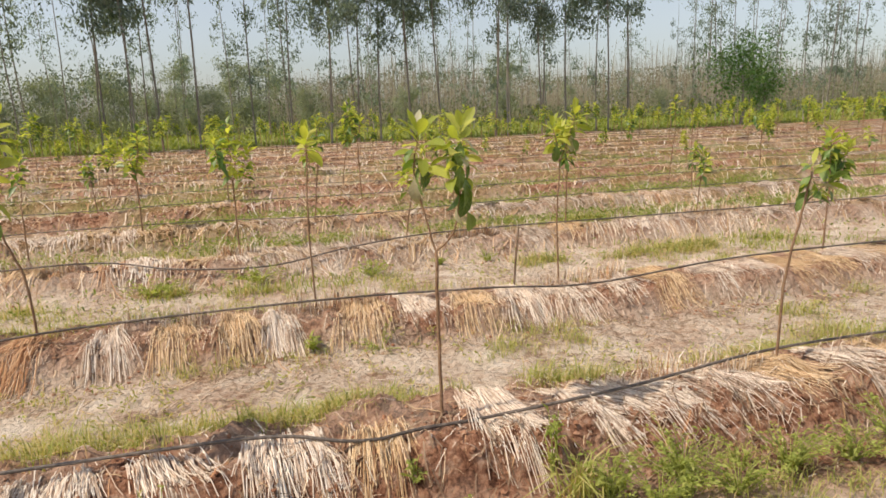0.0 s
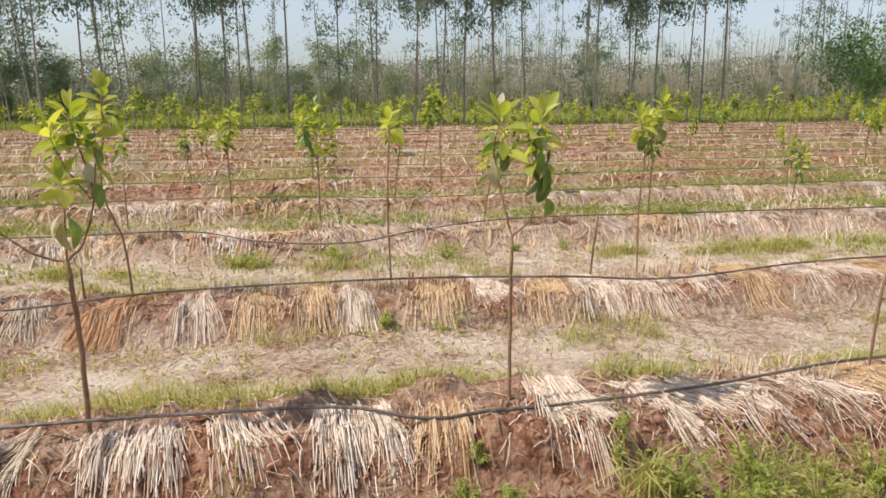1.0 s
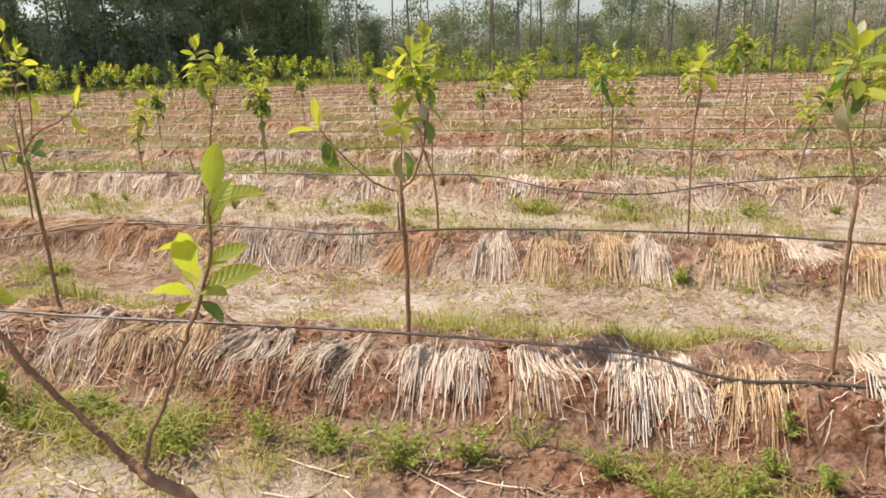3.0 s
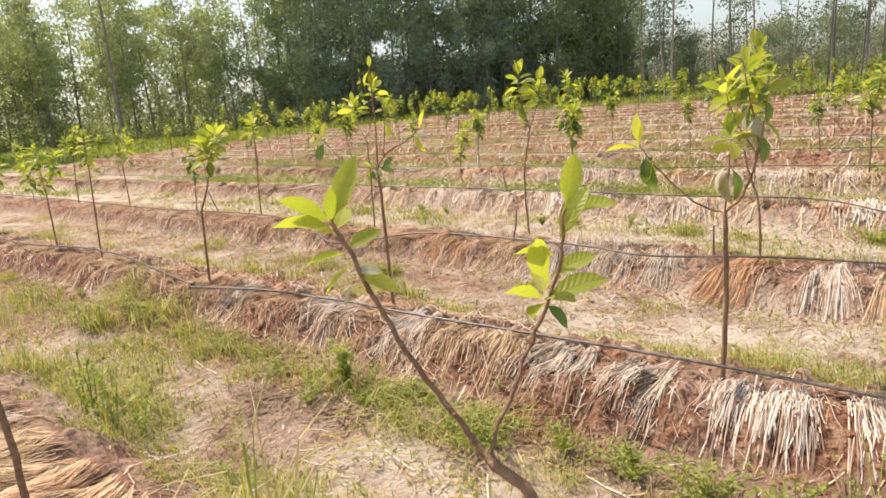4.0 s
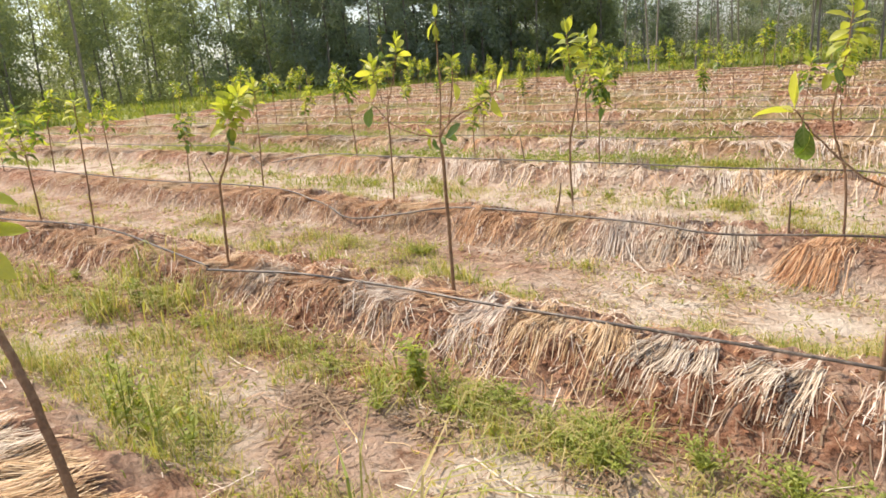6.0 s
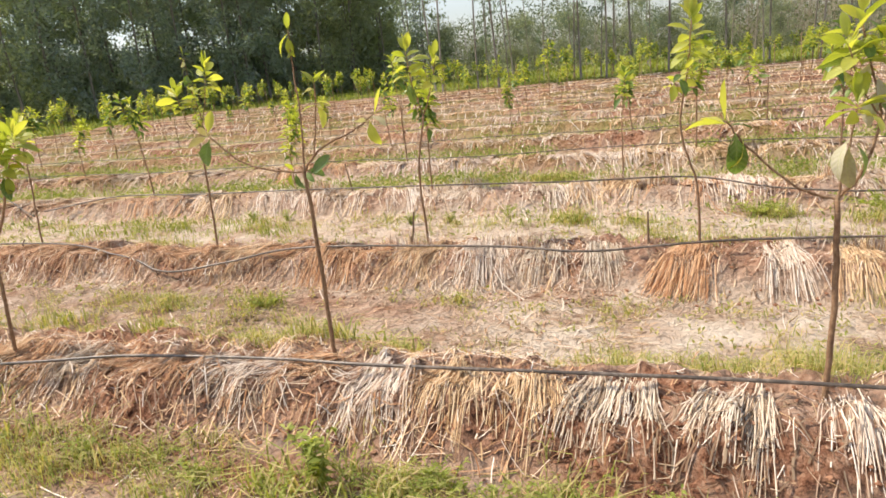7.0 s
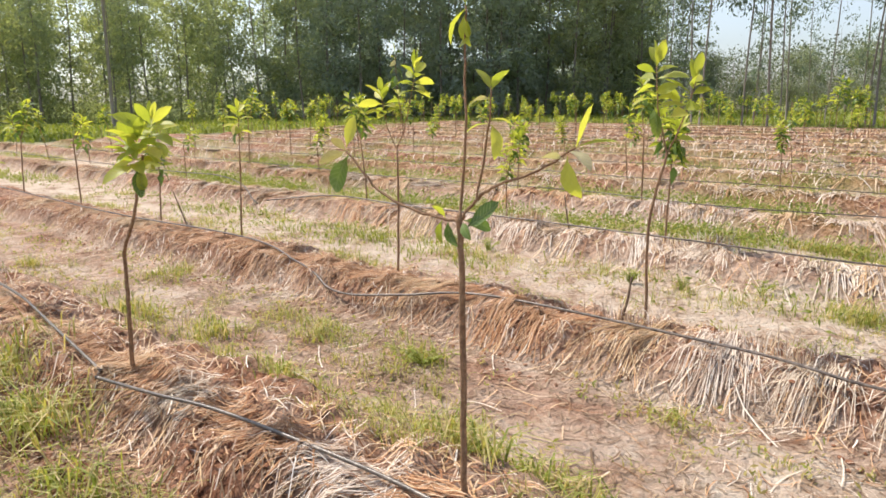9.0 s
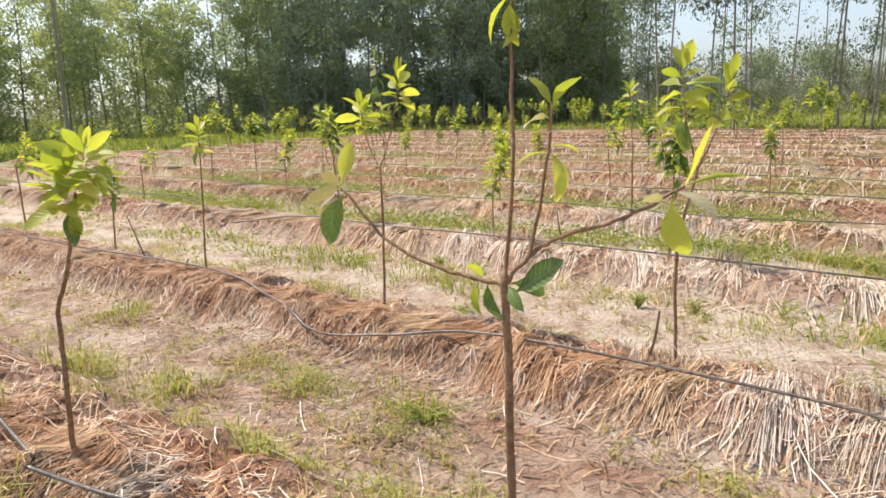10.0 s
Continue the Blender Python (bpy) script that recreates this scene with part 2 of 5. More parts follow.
def tube(points, radii, sides=7):
    """A tapered tube along a line of points: quads, the ends closed by their own folded quads."""
    p = np.asarray(points, float)
    r = np.interp(np.linspace(0, 1, len(p)), np.linspace(0, 1, len(radii)), radii)
    d = np.gradient(p, axis=0)
    d /= np.linalg.norm(d, axis=1, keepdims=True) + 1e-9
    ref = np.array([0.31, 0.95, 0.05]) if abs(d[0, 2]) > 0.7 else np.array([0, 0, 1.0])
    u = np.cross(d, ref)
    u /= np.linalg.norm(u, axis=1, keepdims=True) + 1e-9
    w = np.cross(d, u)
    a = np.linspace(0, 2 * np.pi, sides, endpoint=False)
    ring = np.cos(a)[None, :, None] * u[:, None] + np.sin(a)[None, :, None] * w[:, None]
    v = (p[:, None] + ring * r[:, None, None]).reshape(-1, 3)
    i, j = np.meshgrid(np.arange(len(p) - 1), np.arange(sides), indexing="ij")
    k = (j + 1) % sides
    f = np.stack([i * sides + j, i * sides + k, (i + 1) * sides + k, (i + 1) * sides + j], -1).reshape(-1, 4)
    last = (len(p) - 1) * sides
    caps = [[o + 0, o + t, o + t + 1, o + min(t + 2, sides - 1)] for o in (0, last) for t in range(1, sides - 2, 2)]
    return v, np.concatenate([f, np.array(caps, int).reshape(-1, 4)])


def smooth_line(points, n):
    """A Catmull-Rom curve through the points, n places per stretch."""
    p = np.asarray(points, float)
    p = np.concatenate([[2 * p[0] - p[1]], p, [2 * p[-1] - p[-2]]])
    out = []
    for a, c, d, g in zip(p[:-3], p[1:-2], p[2:-1], p[3:]):
        t = np.linspace(0, 1, n, endpoint=False)[:, None]
        out.append(0.5 * (2 * c + (d - a) * t + (2 * a - 5 * c + 4 * d - g) * t**2 + (3 * c - a - 3 * d + g) * t**3))
    return np.concatenate(out + [p[-2:-1]])


# ---------------------------------------------------------------- ground with raised beds
ROW_Y = [-2.7, -0.8, 1.13, 3.05, 4.87, 7.0, 8.95] + [8.95 + 1.93 * k for k in range(1, 12)]
FIELD_X = (-27.0, 46.0)
FIELD_END = ROW_Y[-1] + 0.9


def bed_at(x, y):
    """How much of a bed stands at a place, 0 to 1, and its crest's wander."""
    out = np.zeros(np.broadcast(x, y).shape)
    inside = np.clip((x - FIELD_X[0] - 2.0 * (vnoise(x * 0, y, 0.3) - 0.5)) / 0.8, 0, 1) * np.clip((FIELD_X[1] - x) / 0.8, 0, 1)
    for k, y0 in enumerate(ROW_Y):
        d = y - y0 - 0.12 * (vnoise(x, np.full_like(x, 3.7 * k), 0.8) - 0.5)
        up = np.clip((d + 0.35 + 0.09 * (vnoise(x, y * 0, 2.3) - 0.5)) / 0.22, 0, 1)
        down = np.clip((0.62 - d) / 0.42, 0, 1)
        up, down = up * up * (3 - 2 * up), down * down * (3 - 2 * down)
        out = np.maximum(out, up * down * inside)
    return out


def height(x, y):
    x, y = np.asarray(x, float), np.asarray(y, float)
    b_ = bed_at(x, y)
    near = np.exp(-((np.hypot(x + 2, y - 4) / 22.0) ** 2))
    lumps = ((fbm(x, y, 5.0, 3) - 0.5) * 0.055 * (0.8 + 0.9 * b_) + (vnoise(x, y, 11.0) - 0.5) * 0.014) * near
    crumbs = ((vnoise(x, y, 11.0) - 0.5) * 0.055 + (vnoise(x, y, 27.0) - 0.5) * 0.04) * near * np.minimum(1, b_ * 1.6)
    return 0.045 + b_ * (0.176 + 0.04 * (vnoise(x, y, 0.7) - 0.5)) + lumps + crumbs + 0.03 * (vnoise(x, y, 0.5) - 0.5)


def steps(*spans):
    out = []
    for a, c, d in spans:
        out += list(np.arange(a, c, d))
    return out


far_side = [50, 60, 75, 95, 130, 200, 350, 700, 1500]
gx = np.array([-v for v in far_side[::-1]] + steps((-46, -27, 0.9), (-27, -14, 0.22), (-14, -8, 0.09), (-8, -5, 0.05), (-5, 2.6, 0.03), (2.6, 4, 0.06), (4, 9, 0.12), (9, 24, 0.3), (24, 47, 0.9)) + far_side)
gy = np.array([-1500, -500, -150, -60, -25, -12] + steps((-8, 0, 0.25), (0, 1.6, 0.07), (1.6, 2.5, 0.05), (2.5, 3.3, 0.022), (3.3, 4.3, 0.05), (4.3, 5.1, 0.03), (5.1, 11, 0.08), (11, 20, 0.15), (20, FIELD_END, 0.24), (FIELD_END, 60, 1.5)) + [62, 75, 95, 130, 200, 350, 700, 1500])
X, Y = np.meshgrid(gx, gy)
Z = height(X, Y)
i, j = np.meshgrid(np.arange(len(gy) - 1), np.arange(len(gx) - 1), indexing="ij")
q = i * len(gx) + j
ground_mesh = mesh_of("ground", np.stack([X, Y, Z], -1), np.stack([q, q + 1, q + 1 + len(gx), q + len(gx)], -1).reshape(-1, 4), SOIL, True)
mask = bed_at(X, Y) * (0.55 + 0.45 * fbm(X, Y, 3.0)) * np.where((Y > 6.2) & (X > -9), 0.75, 0.95) + 0.8 * np.clip(fbm(X, Y, 0.9) - 0.55, 0, 1)
mask += 0.75 * np.clip((2.75 - Y) / 0.3, 0, 1) * np.clip((Y - 1.7) / 0.3, 0, 1) * np.clip((X + 2.0) / 0.8, 0, 1) * np.clip(2.2 * fbm(X, Y, 1.3) - 0.5, 0, 1)
mask += 0.45 * np.clip(fbm(X, Y + 40, 2.6) - 0.55, 0, 1) / 0.3 + 0.75 * np.clip((Y - 8.0) / 2.0, 0, 1) * np.clip(2.0 * fbm(X, Y, 1.2) - 0.45, 0, 1)
# damp reddish earth at the foot of the front beds, trampled litter between the first two
mask += 0.8 * np.clip((Y - 2.3) / 0.25, 0, 1) * np.clip((2.95 - Y) / 0.15, 0, 1) * (0.5 + 0.6 * fbm(X, Y, 2.2)) + 0.5 * np.clip((Y - 4.25) / 0.2, 0, 1) * np.clip((4.8 - Y) / 0.15, 0, 1) * fbm(X, Y + 9, 2.2)
mask += 0.55 * np.clip((Y - 3.4) / 0.2, 0, 1) * np.clip((4.5 - Y) / 0.2, 0, 1) * np.clip((-2.9 - X) / 0.7, 0, 1) * np.clip(2.4 * fbm(X, Y + 20, 1.8) - 0.6, 0, 1)
mask += 0.7 * np.clip((Y - 1.4) / 0.2, 0, 1) * np.clip((2.7 - Y) / 0.2, 0, 1) * np.clip((-2.7 - X) / 0.6, 0, 1) * np.clip(2.4 * fbm(X, Y + 30, 1.6) - 0.6, 0, 1)
wild = np.clip((Y - FIELD_END) / 1.2, 0, 1) + np.clip((FIELD_X[0] - 0.5 - X) / 1.5, 0, 1) + np.clip((X - FIELD_X[1]) / 2.0, 0, 1)
for key, val in (("bed", np.clip(mask, 0, 1)), ("green", np.clip(wild, 0, 1) * (0.7 + 0.3 * fbm(X, Y, 0.6)) + (1 - np.clip(wild, 0, 1)) * 0.5 * np.clip((Y - 7) / 3, 0, 1) * np.clip(2.6 * fbm(X, Y, 0.9) - 0.9, 0, 1))):
    ground_mesh.attributes.new(key, "FLOAT", "POINT").data.foreach_set("value", val.ravel().astype(np.float32))
tagged(new("ground", ground_mesh), "pale silt and reddish earth orchard ground in raised beds", "ground", kind="structure")


# ---------------------------------------------------------------- woods behind the orchard
def leaf_cloud(centres, per, spread, size, hang, r):
    """Narrow four-sided leaves scattered round clump centres; hang turns them downwards."""
    c = np.repeat(centres, per, axis=0)
    n = len(c)
    p = c + r.normal(0, 1, (n, 3)) * spread * np.array([1, 1, 1 + 0.45 * max(0, hang - 0.6)])
    d = r.normal(0, 1, (n, 3))
    d[:, 2] -= hang
    d /= np.linalg.norm(d, axis=1, keepdims=True)
    w = np.cross(d, r.normal(0, 1, (n, 3)))
    w /= np.linalg.norm(w, axis=1, keepdims=True) + 1e-9
    s = size * r.uniform(0.6, 1.35, (n, 1))
    v = np.stack([p - d * s * 0.5, p + w * s * 0.17, p + d * s * 0.5, p - w * s * 0.17], 1)
    return v.reshape(-1, 3), np.arange(4 * n).reshape(n, 4)


def tree(name, label, category, tall, girth, first_leaf, clumps, per, reach, size, hang, leaf, seed, spread=0.45, top_heavy=1.0, scatter=0.28):
    """A tall thin tree: a leaning trunk, side limbs, and a loose crown of many small leaves round the limbs' ends."""
    r = np.random.default_rng(seed)
    root = new(name)
    lean = r.normal(0, 0.016, 2)
    zs = np.linspace(0, 1, 9)
    spine = np.stack([lean[0] * tall * zs + 0.12 * np.sin(zs * 5 + seed), lean[1] * tall * zs + 0.12 * np.cos(zs * 4 + seed), tall * zs], -1)
    wood = Heap()
    wood.add(*tube(spine, [girth, girth * 0.75, girth * 0.45, girth * 0.12], 7))
    ends = []
    for _ in range(clumps):
        f = first_leaf + (1 - first_leaf) * r.random() ** (1 / top_heavy)
        start = np.array([np.interp(f, zs, spine[:, a]) for a in range(3)])
        a = r.uniform(0, 2 * np.pi)
        span = reach * r.uniform(0.3, 1.15) * (1.15 - 0.75 * abs(f - 0.62))
        end = start + [math.cos(a) * span, math.sin(a) * span, span * r.uniform(-0.05, 0.9)]
        mid = (start + end) / 2 + [0, 0, span * 0.08]
        wood.add(*tube([start, mid, end], [girth * 0.2 * (1.1 - f), girth * 0.04], 4))
        for _ in range(int(r.integers(2, 8))):
            ends.append(mid + (end - mid) * r.uniform(0.2, 1.15) + r.normal(0, scatter * reach, 3) * [1, 1, 0.7])
    part("trunk", wood.mesh("trunk", TRUNK, True), root)
    crown = Heap()
    crown.add(*leaf_cloud(np.array(ends), per, spread, size, hang, r))
    part("crown", crown.mesh("crown", leaf), root)
    return tagged(root, label, category)


def plant_copies(kinds, places, group, seed):
    r = np.random.default_rng(seed)
    for k, (x, y, s) in enumerate(places):
        src = kinds[k % len(kinds)]
        turn = Matrix.Translation((x, y, float(height(x, y)) - 0.06)) @ Matrix.Rotation(r.uniform(0, 6.28), 4, "Z")
        ob = copy_thing(src, turn) if k >= len(kinds) else src
        ob.matrix_basis = turn
        ob.scale = (s, s, s * r.uniform(0.92, 1.1))
        ob["group"] = group


r0 = np.random.default_rng(21)
heavy = [tree("eucalyptus_tree", "tall slim eucalyptus with dark hanging leaf masses", "tree", 13.0 + 1.2 * k, 0.05, 0.35, 28, 54, 1.8, 0.2, 1.7, EUC_HAZED, 40 + k, 0.21, 0.8, 0.12) for k in range(4)]
sparse = [tree("eucalyptus_tree", "tall slim eucalyptus with sparse hanging leaves", "tree", 12.0 + k, 0.04, 0.16, 22, 10, 0.8, 0.16, 1.6, EUC_HAZED, 50 + k, 0.1, 1.0) for k in range(4)]
# the front row has a gap near its middle and ends short of the bushy trees
spots, x = [], -14.0
while x < 19.6:
    if not -0.9 < x < 2.0:
        spots.append((x + r0.normal(0, 0.4), 32.2 + r0.normal(0, 0.8), r0.uniform(0.88, 1.08)))
    x += 1.75 * r0.uniform(0.75, 1.3)
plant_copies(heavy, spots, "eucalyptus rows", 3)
spots = [(22.3, 33.5, 0.62), (24.4, 34.5, 0.6), (21.0, 36.0, 0.6)]
for y, x0, x1, gap in ((34.0, -15, 19, 3.4), (39.0, -17, 20, 2.8), (46, -19, 21, 4.5), (52, -20, 50, 6.0), (36, 28.5, 44, 1.3), (41, 29.0, 50, 1.5)):
    x = x0
    while x < x1:
        spots.append((x + r0.normal(0, 0.5), y + r0.normal(0, 0.9), r0.uniform(0.8, 1.15)))
        x += gap * r0.uniform(0.7, 1.35)
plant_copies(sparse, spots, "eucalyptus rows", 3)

dense = [tree("dense_tree", "dark leafy woodland tree in a dense stand, blued for haze", "tree", 12.5 + k, 0.09, 0.05, 38, 22, 2.1, 0.33, 0.4, DARK_LEAF_HAZED, 60 + k, 0.3, 1.0, 0.14) for k in range(4)]
lighter = [tree("dense_tree", "leafy tree at the end of the dense stand, greyed for haze", "tree", 12.0 + k, 0.09, 0.05, 36, 20, 2.1, 0.33, 0.4, WOOD_LEAF_HAZED, 65 + k, 0.3, 1.0, 0.14) for k in range(2)]
spots, end_spots = [], []
for depth in range(5):
    for f in np.arange(0, 1.001, 0.08):
        x, y = -21.5 - 21 * f, 50 - 21 * f
        spot = (x - 1.6 * depth + r0.normal(0, 0.6), y + 2.2 * depth + r0.normal(0, 0.6), r0.uniform(0.85, 1.1))
        (end_spots if f < 0.3 or (depth == 0 and f > 0.8) else spots).append(spot)
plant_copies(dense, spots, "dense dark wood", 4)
plant_copies(lighter, end_spots, "dense dark wood", 9)

open_wood = [tree("plantation_tree", "slender plantation tree with small green leaves, paled for haze", "tree", 9.5 + k, 0.08, 0.1, 36, 12, 1.5, 0.32, 0.5, PALE_LEAF_HAZED if k % 2 else WOOD_LEAF_HAZED, 80 + k, 0.3, 1.2, 0.16) for k in range(4)]
spots = []
for depth in range(6):
    for f in np.arange(0, 1.001, 0.09):
        x, y = -45 - 16 * f, 30 - 27 * f
        spots.append((x - 3.4 * depth + r0.normal(0, 0.8), y + 1.2 * depth + r0.normal(0, 0.8), r0.uniform(0.8, 1.15)))
plant_copies(open_wood, spots, "sunlit plantation", 5)
lone = tree("eucalyptus_tree", "tall bare-stemmed tree standing alone in green sward", "tree", 17, 0.1, 0.3, 26, 14, 1.2, 0.2, 1.0, EUC_HAZED, 99, 0.4, 1.6)
lone.matrix_basis = pose(-38.5, 18.2, 0.0)
for k, (x, y) in enumerate([(-39.8, 10.6), (-42.5, 8.6)]):
    edge_tree = tree("dense_tree", "dark broad leafy tree at the edge of the sward", "tree", 13, 0.2, 0.06, 60, 40, 2.2, 0.28, 0.5, DARK_LEAF_HAZED, 140 + k, 0.32, 1.0, 0.15)
    edge_tree.matrix_basis = pose(x, y, 0.0)
for k, (x, y, s) in enumerate([(26.0, 32.5, 0.92), (28.4, 33.5, 0.7)]):
    bush = tree("bushy_tree", "round bright green bushy tree at the field edge", "tree", 4.4, 0.12, 0.42, 30, 22, 1.5, 0.22, 0.2, BUSH_LEAF, 120 + k, 0.5)
    bush.matrix_basis = pose(x, y, 0.0) @ Matrix.Scale(s, 4)

# low round trees half hidden behind the eucalyptus rows, greyed to show haze
greyish = [tree("broad_tree", "low tree behind the eucalyptus rows, grey-green with painted haze", "tree", 5.4 + 0.7 * k, 0.09, 0.1, 34, 30, 1.7, 0.25, 0.4, LOW_TREE_LEAF_HAZED, 160 + k, 0.32, 1.0, 0.18) for k in range(4)]
spots = []
x = -30.0
while x < 46:
    if x < 6 or r0.random() < 0.25:
        spots.append((x, r0.uniform(53, 60), r0.uniform(0.4, 0.85)))
    x += r0.uniform(1.0, 3.2)
plant_copies(greyish, spots, "low trees behind the eucalyptus rows", 8)

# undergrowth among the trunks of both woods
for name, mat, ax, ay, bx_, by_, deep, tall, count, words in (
        ("undergrowth", DARK_LEAF_HAZED, -21.5, 51, -43, 29, 9, 3.2, 22000, "dark leafy undergrowth at the foot of the wood"),
        ("undergrowth", PALE_LEAF_HAZED, -44, 32, -63, 2, 14, 3.6, 30000, "yellow-green undergrowth among the plantation trees, paled for haze")):
    f = r0.random(count)
    px, py = ax + (bx_ - ax) * f, ay + (by_ - ay) * f
    back = deep * r0.random(count)
    px, py = px - back * 0.75 + r0.normal(0, 0.5, count), py + back * 0.5 + r0.normal(0, 0.5, count)
    top = tall * (0.35 + 0.9 * vnoise(px, py, 0.35))
    heap = Heap()
    heap.add(*leaf_cloud(np.stack([px, py, top * r0.random(count) ** 1.2], -1), 1, 0.05, 0.27, 0.3, r0))
    tagged(new(name, heap.mesh(name, mat)), words, "undergrowth", kind="stuff")

# a far belt of thin scrub and low trees
for colour, x0, x1, count in (("olive", -80, 8, 700), ("brown", 2, 110, 2600)):
    mat = SCRUB if colour == "brown" else SCRUB_GREEN
    heap, leaves = Heap(), Heap()
    for _ in range(count):
        x, y = r0.uniform(x0, x1), r0.uniform(66, 90)
        t_ = (3.0 + 3.6 * vnoise(x, y, 0.12)) * r0.uniform(0.6, 1.15) * (1.35 if colour == "brown" else 1.0)
        lean = r0.normal(0, 0.05, 2) * t_
        heap.add(*tube([(x, y, 0), (x + lean[0] * 0.4, y + lean[1], t_ * 0.5), (x + lean[0], y + lean[1], t_)], [0.045, 0.03, 0.012], 3))
        tip = np.array([[x + lean[0] * f + r0.normal(0, 0.6), y + lean[1] * f, t_ * f] for f in 0.03 + 0.97 * r0.random(8) ** 1.4])
        leaves.add(*leaf_cloud(tip, 7 if colour == "olive" else 3, 0.42, 0.2, 0.2, r0))
    tagged(new("far_scrub", heap.mesh("far_scrub", SCRUB if colour == "brown" else TRUNK)), "grey-brown thin scrub stems far behind the field", "scrub", kind="stuff")
    tagged(new("far_foliage", leaves.mesh("far_foliage", mat)), "dusty " + colour + " brush foliage far behind the field", "scrub", kind="stuff")

n = 60000
bx = r0.uniform(-95, 130, n)
bp = np.stack([bx, r0.uniform(90, 104, n), (4.2 + 4.6 * vnoise(bx, bx * 0 + 5, 0.11)) * r0.random(n)], -1)
heap = Heap()
heap.add(*leaf_cloud(bp, 1, 0.05, 0.45, 0.0, r0))
tagged(new('far_woods', heap.mesh('far_woods', SCRUB_GREEN)), "dusty olive woods along the skyline", "woods", kind="stuff")
n = 40000
hx = r0.uniform(-70, 95, n)
top = 1.2 + 2.6 * vnoise(hx, hx * 0, 0.2)
hp = np.stack([hx, r0.uniform(58, 66, n), top * r0.random(n) ** 1.3], -1)
heap = Heap()
heap.add(*leaf_cloud(hp, 1, 0.05, 0.26, 0.2, r0))
tagged(new("hedge", heap.mesh("hedge", SCRUB_GREEN)), "low dusty olive hedge growth behind the green field", "hedge", kind="stuff")

# ---------------------------------------------------------------- crops and sward past the orchard
def blades(x, y, z, tall, lean, wide, r):
    """Grass blades: two bent quads each, at the given feet."""
    n = len(x)
    a = r.uniform(0, 2 * np.pi, n)
    d = np.stack([np.cos(a), np.sin(a), 0 * a], -1)
    side = np.stack([-np.sin(a), np.cos(a), 0 * a], -1) * wide[:, None]
    foot = np.stack([x, y, z], -1)
    mid = foot + d * (lean * tall * 0.3)[:, None] + np.array([0, 0, 1.0]) * (tall * 0.6)[:, None]
    tip = foot + d * (lean * tall)[:, None] + np.array([0, 0, 1.0]) * (tall * (1 - 0.42 * lean))[:, None]
    v = np.stack([foot - side, foot + side, mid + side * 0.8, mid - side * 0.8, tip + side * 0.15, tip - side * 0.15], 1)
    f = (np.arange(n)[:, None, None] * 6 + np.array([[0, 1, 2, 3], [3, 2, 4, 5]])[None]).reshape(-1, 4)
    return v.reshape(-1, 3), f


n = 36000
cx, cy = r0.uniform(-50, 60, n), FIELD_END + 1.0 + 30 * r0.random(n) ** 1.5
left = r0.random(n) < 0.22
cx[left], cy[left] = r0.uniform(-46, -28, left.sum()), r0.uniform(4, 40, left.sum())
heap = Heap()
heap.add(*blades(cx, cy, height(cx, cy), r0.uniform(0.12, 0.36, n), r0.uniform(0.3, 1.0, n), r0.uniform(0.02, 0.05, n), r0))
tagged(new("crop", heap.mesh("crop", CROP)), "bright green low crop in the field past the orchard", "crop", kind="stuff")


# ---------------------------------------------------------------- straw mulch
def straws(x, y, turn, length, wide, lift, bend, segs, solid, r):
    """Straw stalks that drape over the ground from their starts; turn is the way they lie, 0 towards -y. solid: three-sided stalks."""
    n = len(x)
    u = np.linspace(0, 1, segs + 1)[None]
    ang = turn[:, None] + bend[:, None] * u
    px = x[:, None] + np.sin(ang) * length[:, None] * u
    py = y[:, None] - np.cos(ang) * length[:, None] * u
    pz = height(px, py)
    stiff = pz[:, :1] + (pz[:, -1:] - pz[:, :1]) * u
    pz = np.maximum(pz, 0.45 * pz + 0.55 * stiff) + lift[:, None] * (1 - 0.2 * u)
    p = np.stack([px, py, pz], -1)
    side = np.stack([np.cos(ang), np.sin(ang), 0 * ang], -1) * wide[:, None, None]
    if solid:
        top = np.array([0, -0.25, 0.5]) * wide[:, None, None]
        v = np.stack([p - side, p + top, p + side], 2)
    else:
        v = np.stack([p - side, p + side], 2)
    k = v.shape[2]
    base = (np.arange(n)[:, None, None] * (segs + 1) + np.arange(segs)[None, :, None]) * k
    j = np.arange(k - 1)[None, None]
    j2 = j + 1
    f = np.stack([base + j, base + j2, base + k + j2, base + k + j], -1).reshape(-1, 4)
    return v.reshape(-1, 3), f


def bundle(x, row, n, width, length, turn, r, solid=True, wide=0.0018, segs=4, back=0.07, mess=0.0):
    """One armful of straw laid across a bed: roots together behind the crest, ends fanned down its front."""
    wisps = np.linspace(-0.46, 0.46, 8) + r.normal(0, 0.05, 8)
    off = r.choice(wisps, n, p=(lambda w: w / w.sum())(r.uniform(0.25, 1, 8))) + r.normal(0, 0.06, n)
    ys = ROW_Y[row] + back + r.normal(0, 0.035, n) - 0.05 * r.random(n)
    stray = r.random(n) < (0.08 + 0.25 * mess)
    cut = np.where(r.random(n) < 0.42, r.uniform(0.35, 0.82, n), r.uniform(0.8, 1.1, n)) * (1 + 0.12 * np.sin(off * 9 + x * 5))
    return straws(x + off * width, ys, turn + off * 0.22 + r.normal(0, 0.09 + 0.2 * mess, n) * np.where(stray, 4.0, 1.0), length * cut * np.where(stray, 0.6, 1.0), wide * r.uniform(0.55, 1.3, n),
                  r.uniform(0.003, 0.022 + 0.012 * mess, n), r.normal(0, 0.06 + 0.1 * mess, n), segs, solid, r)


r1 = np.random.default_rng(5)
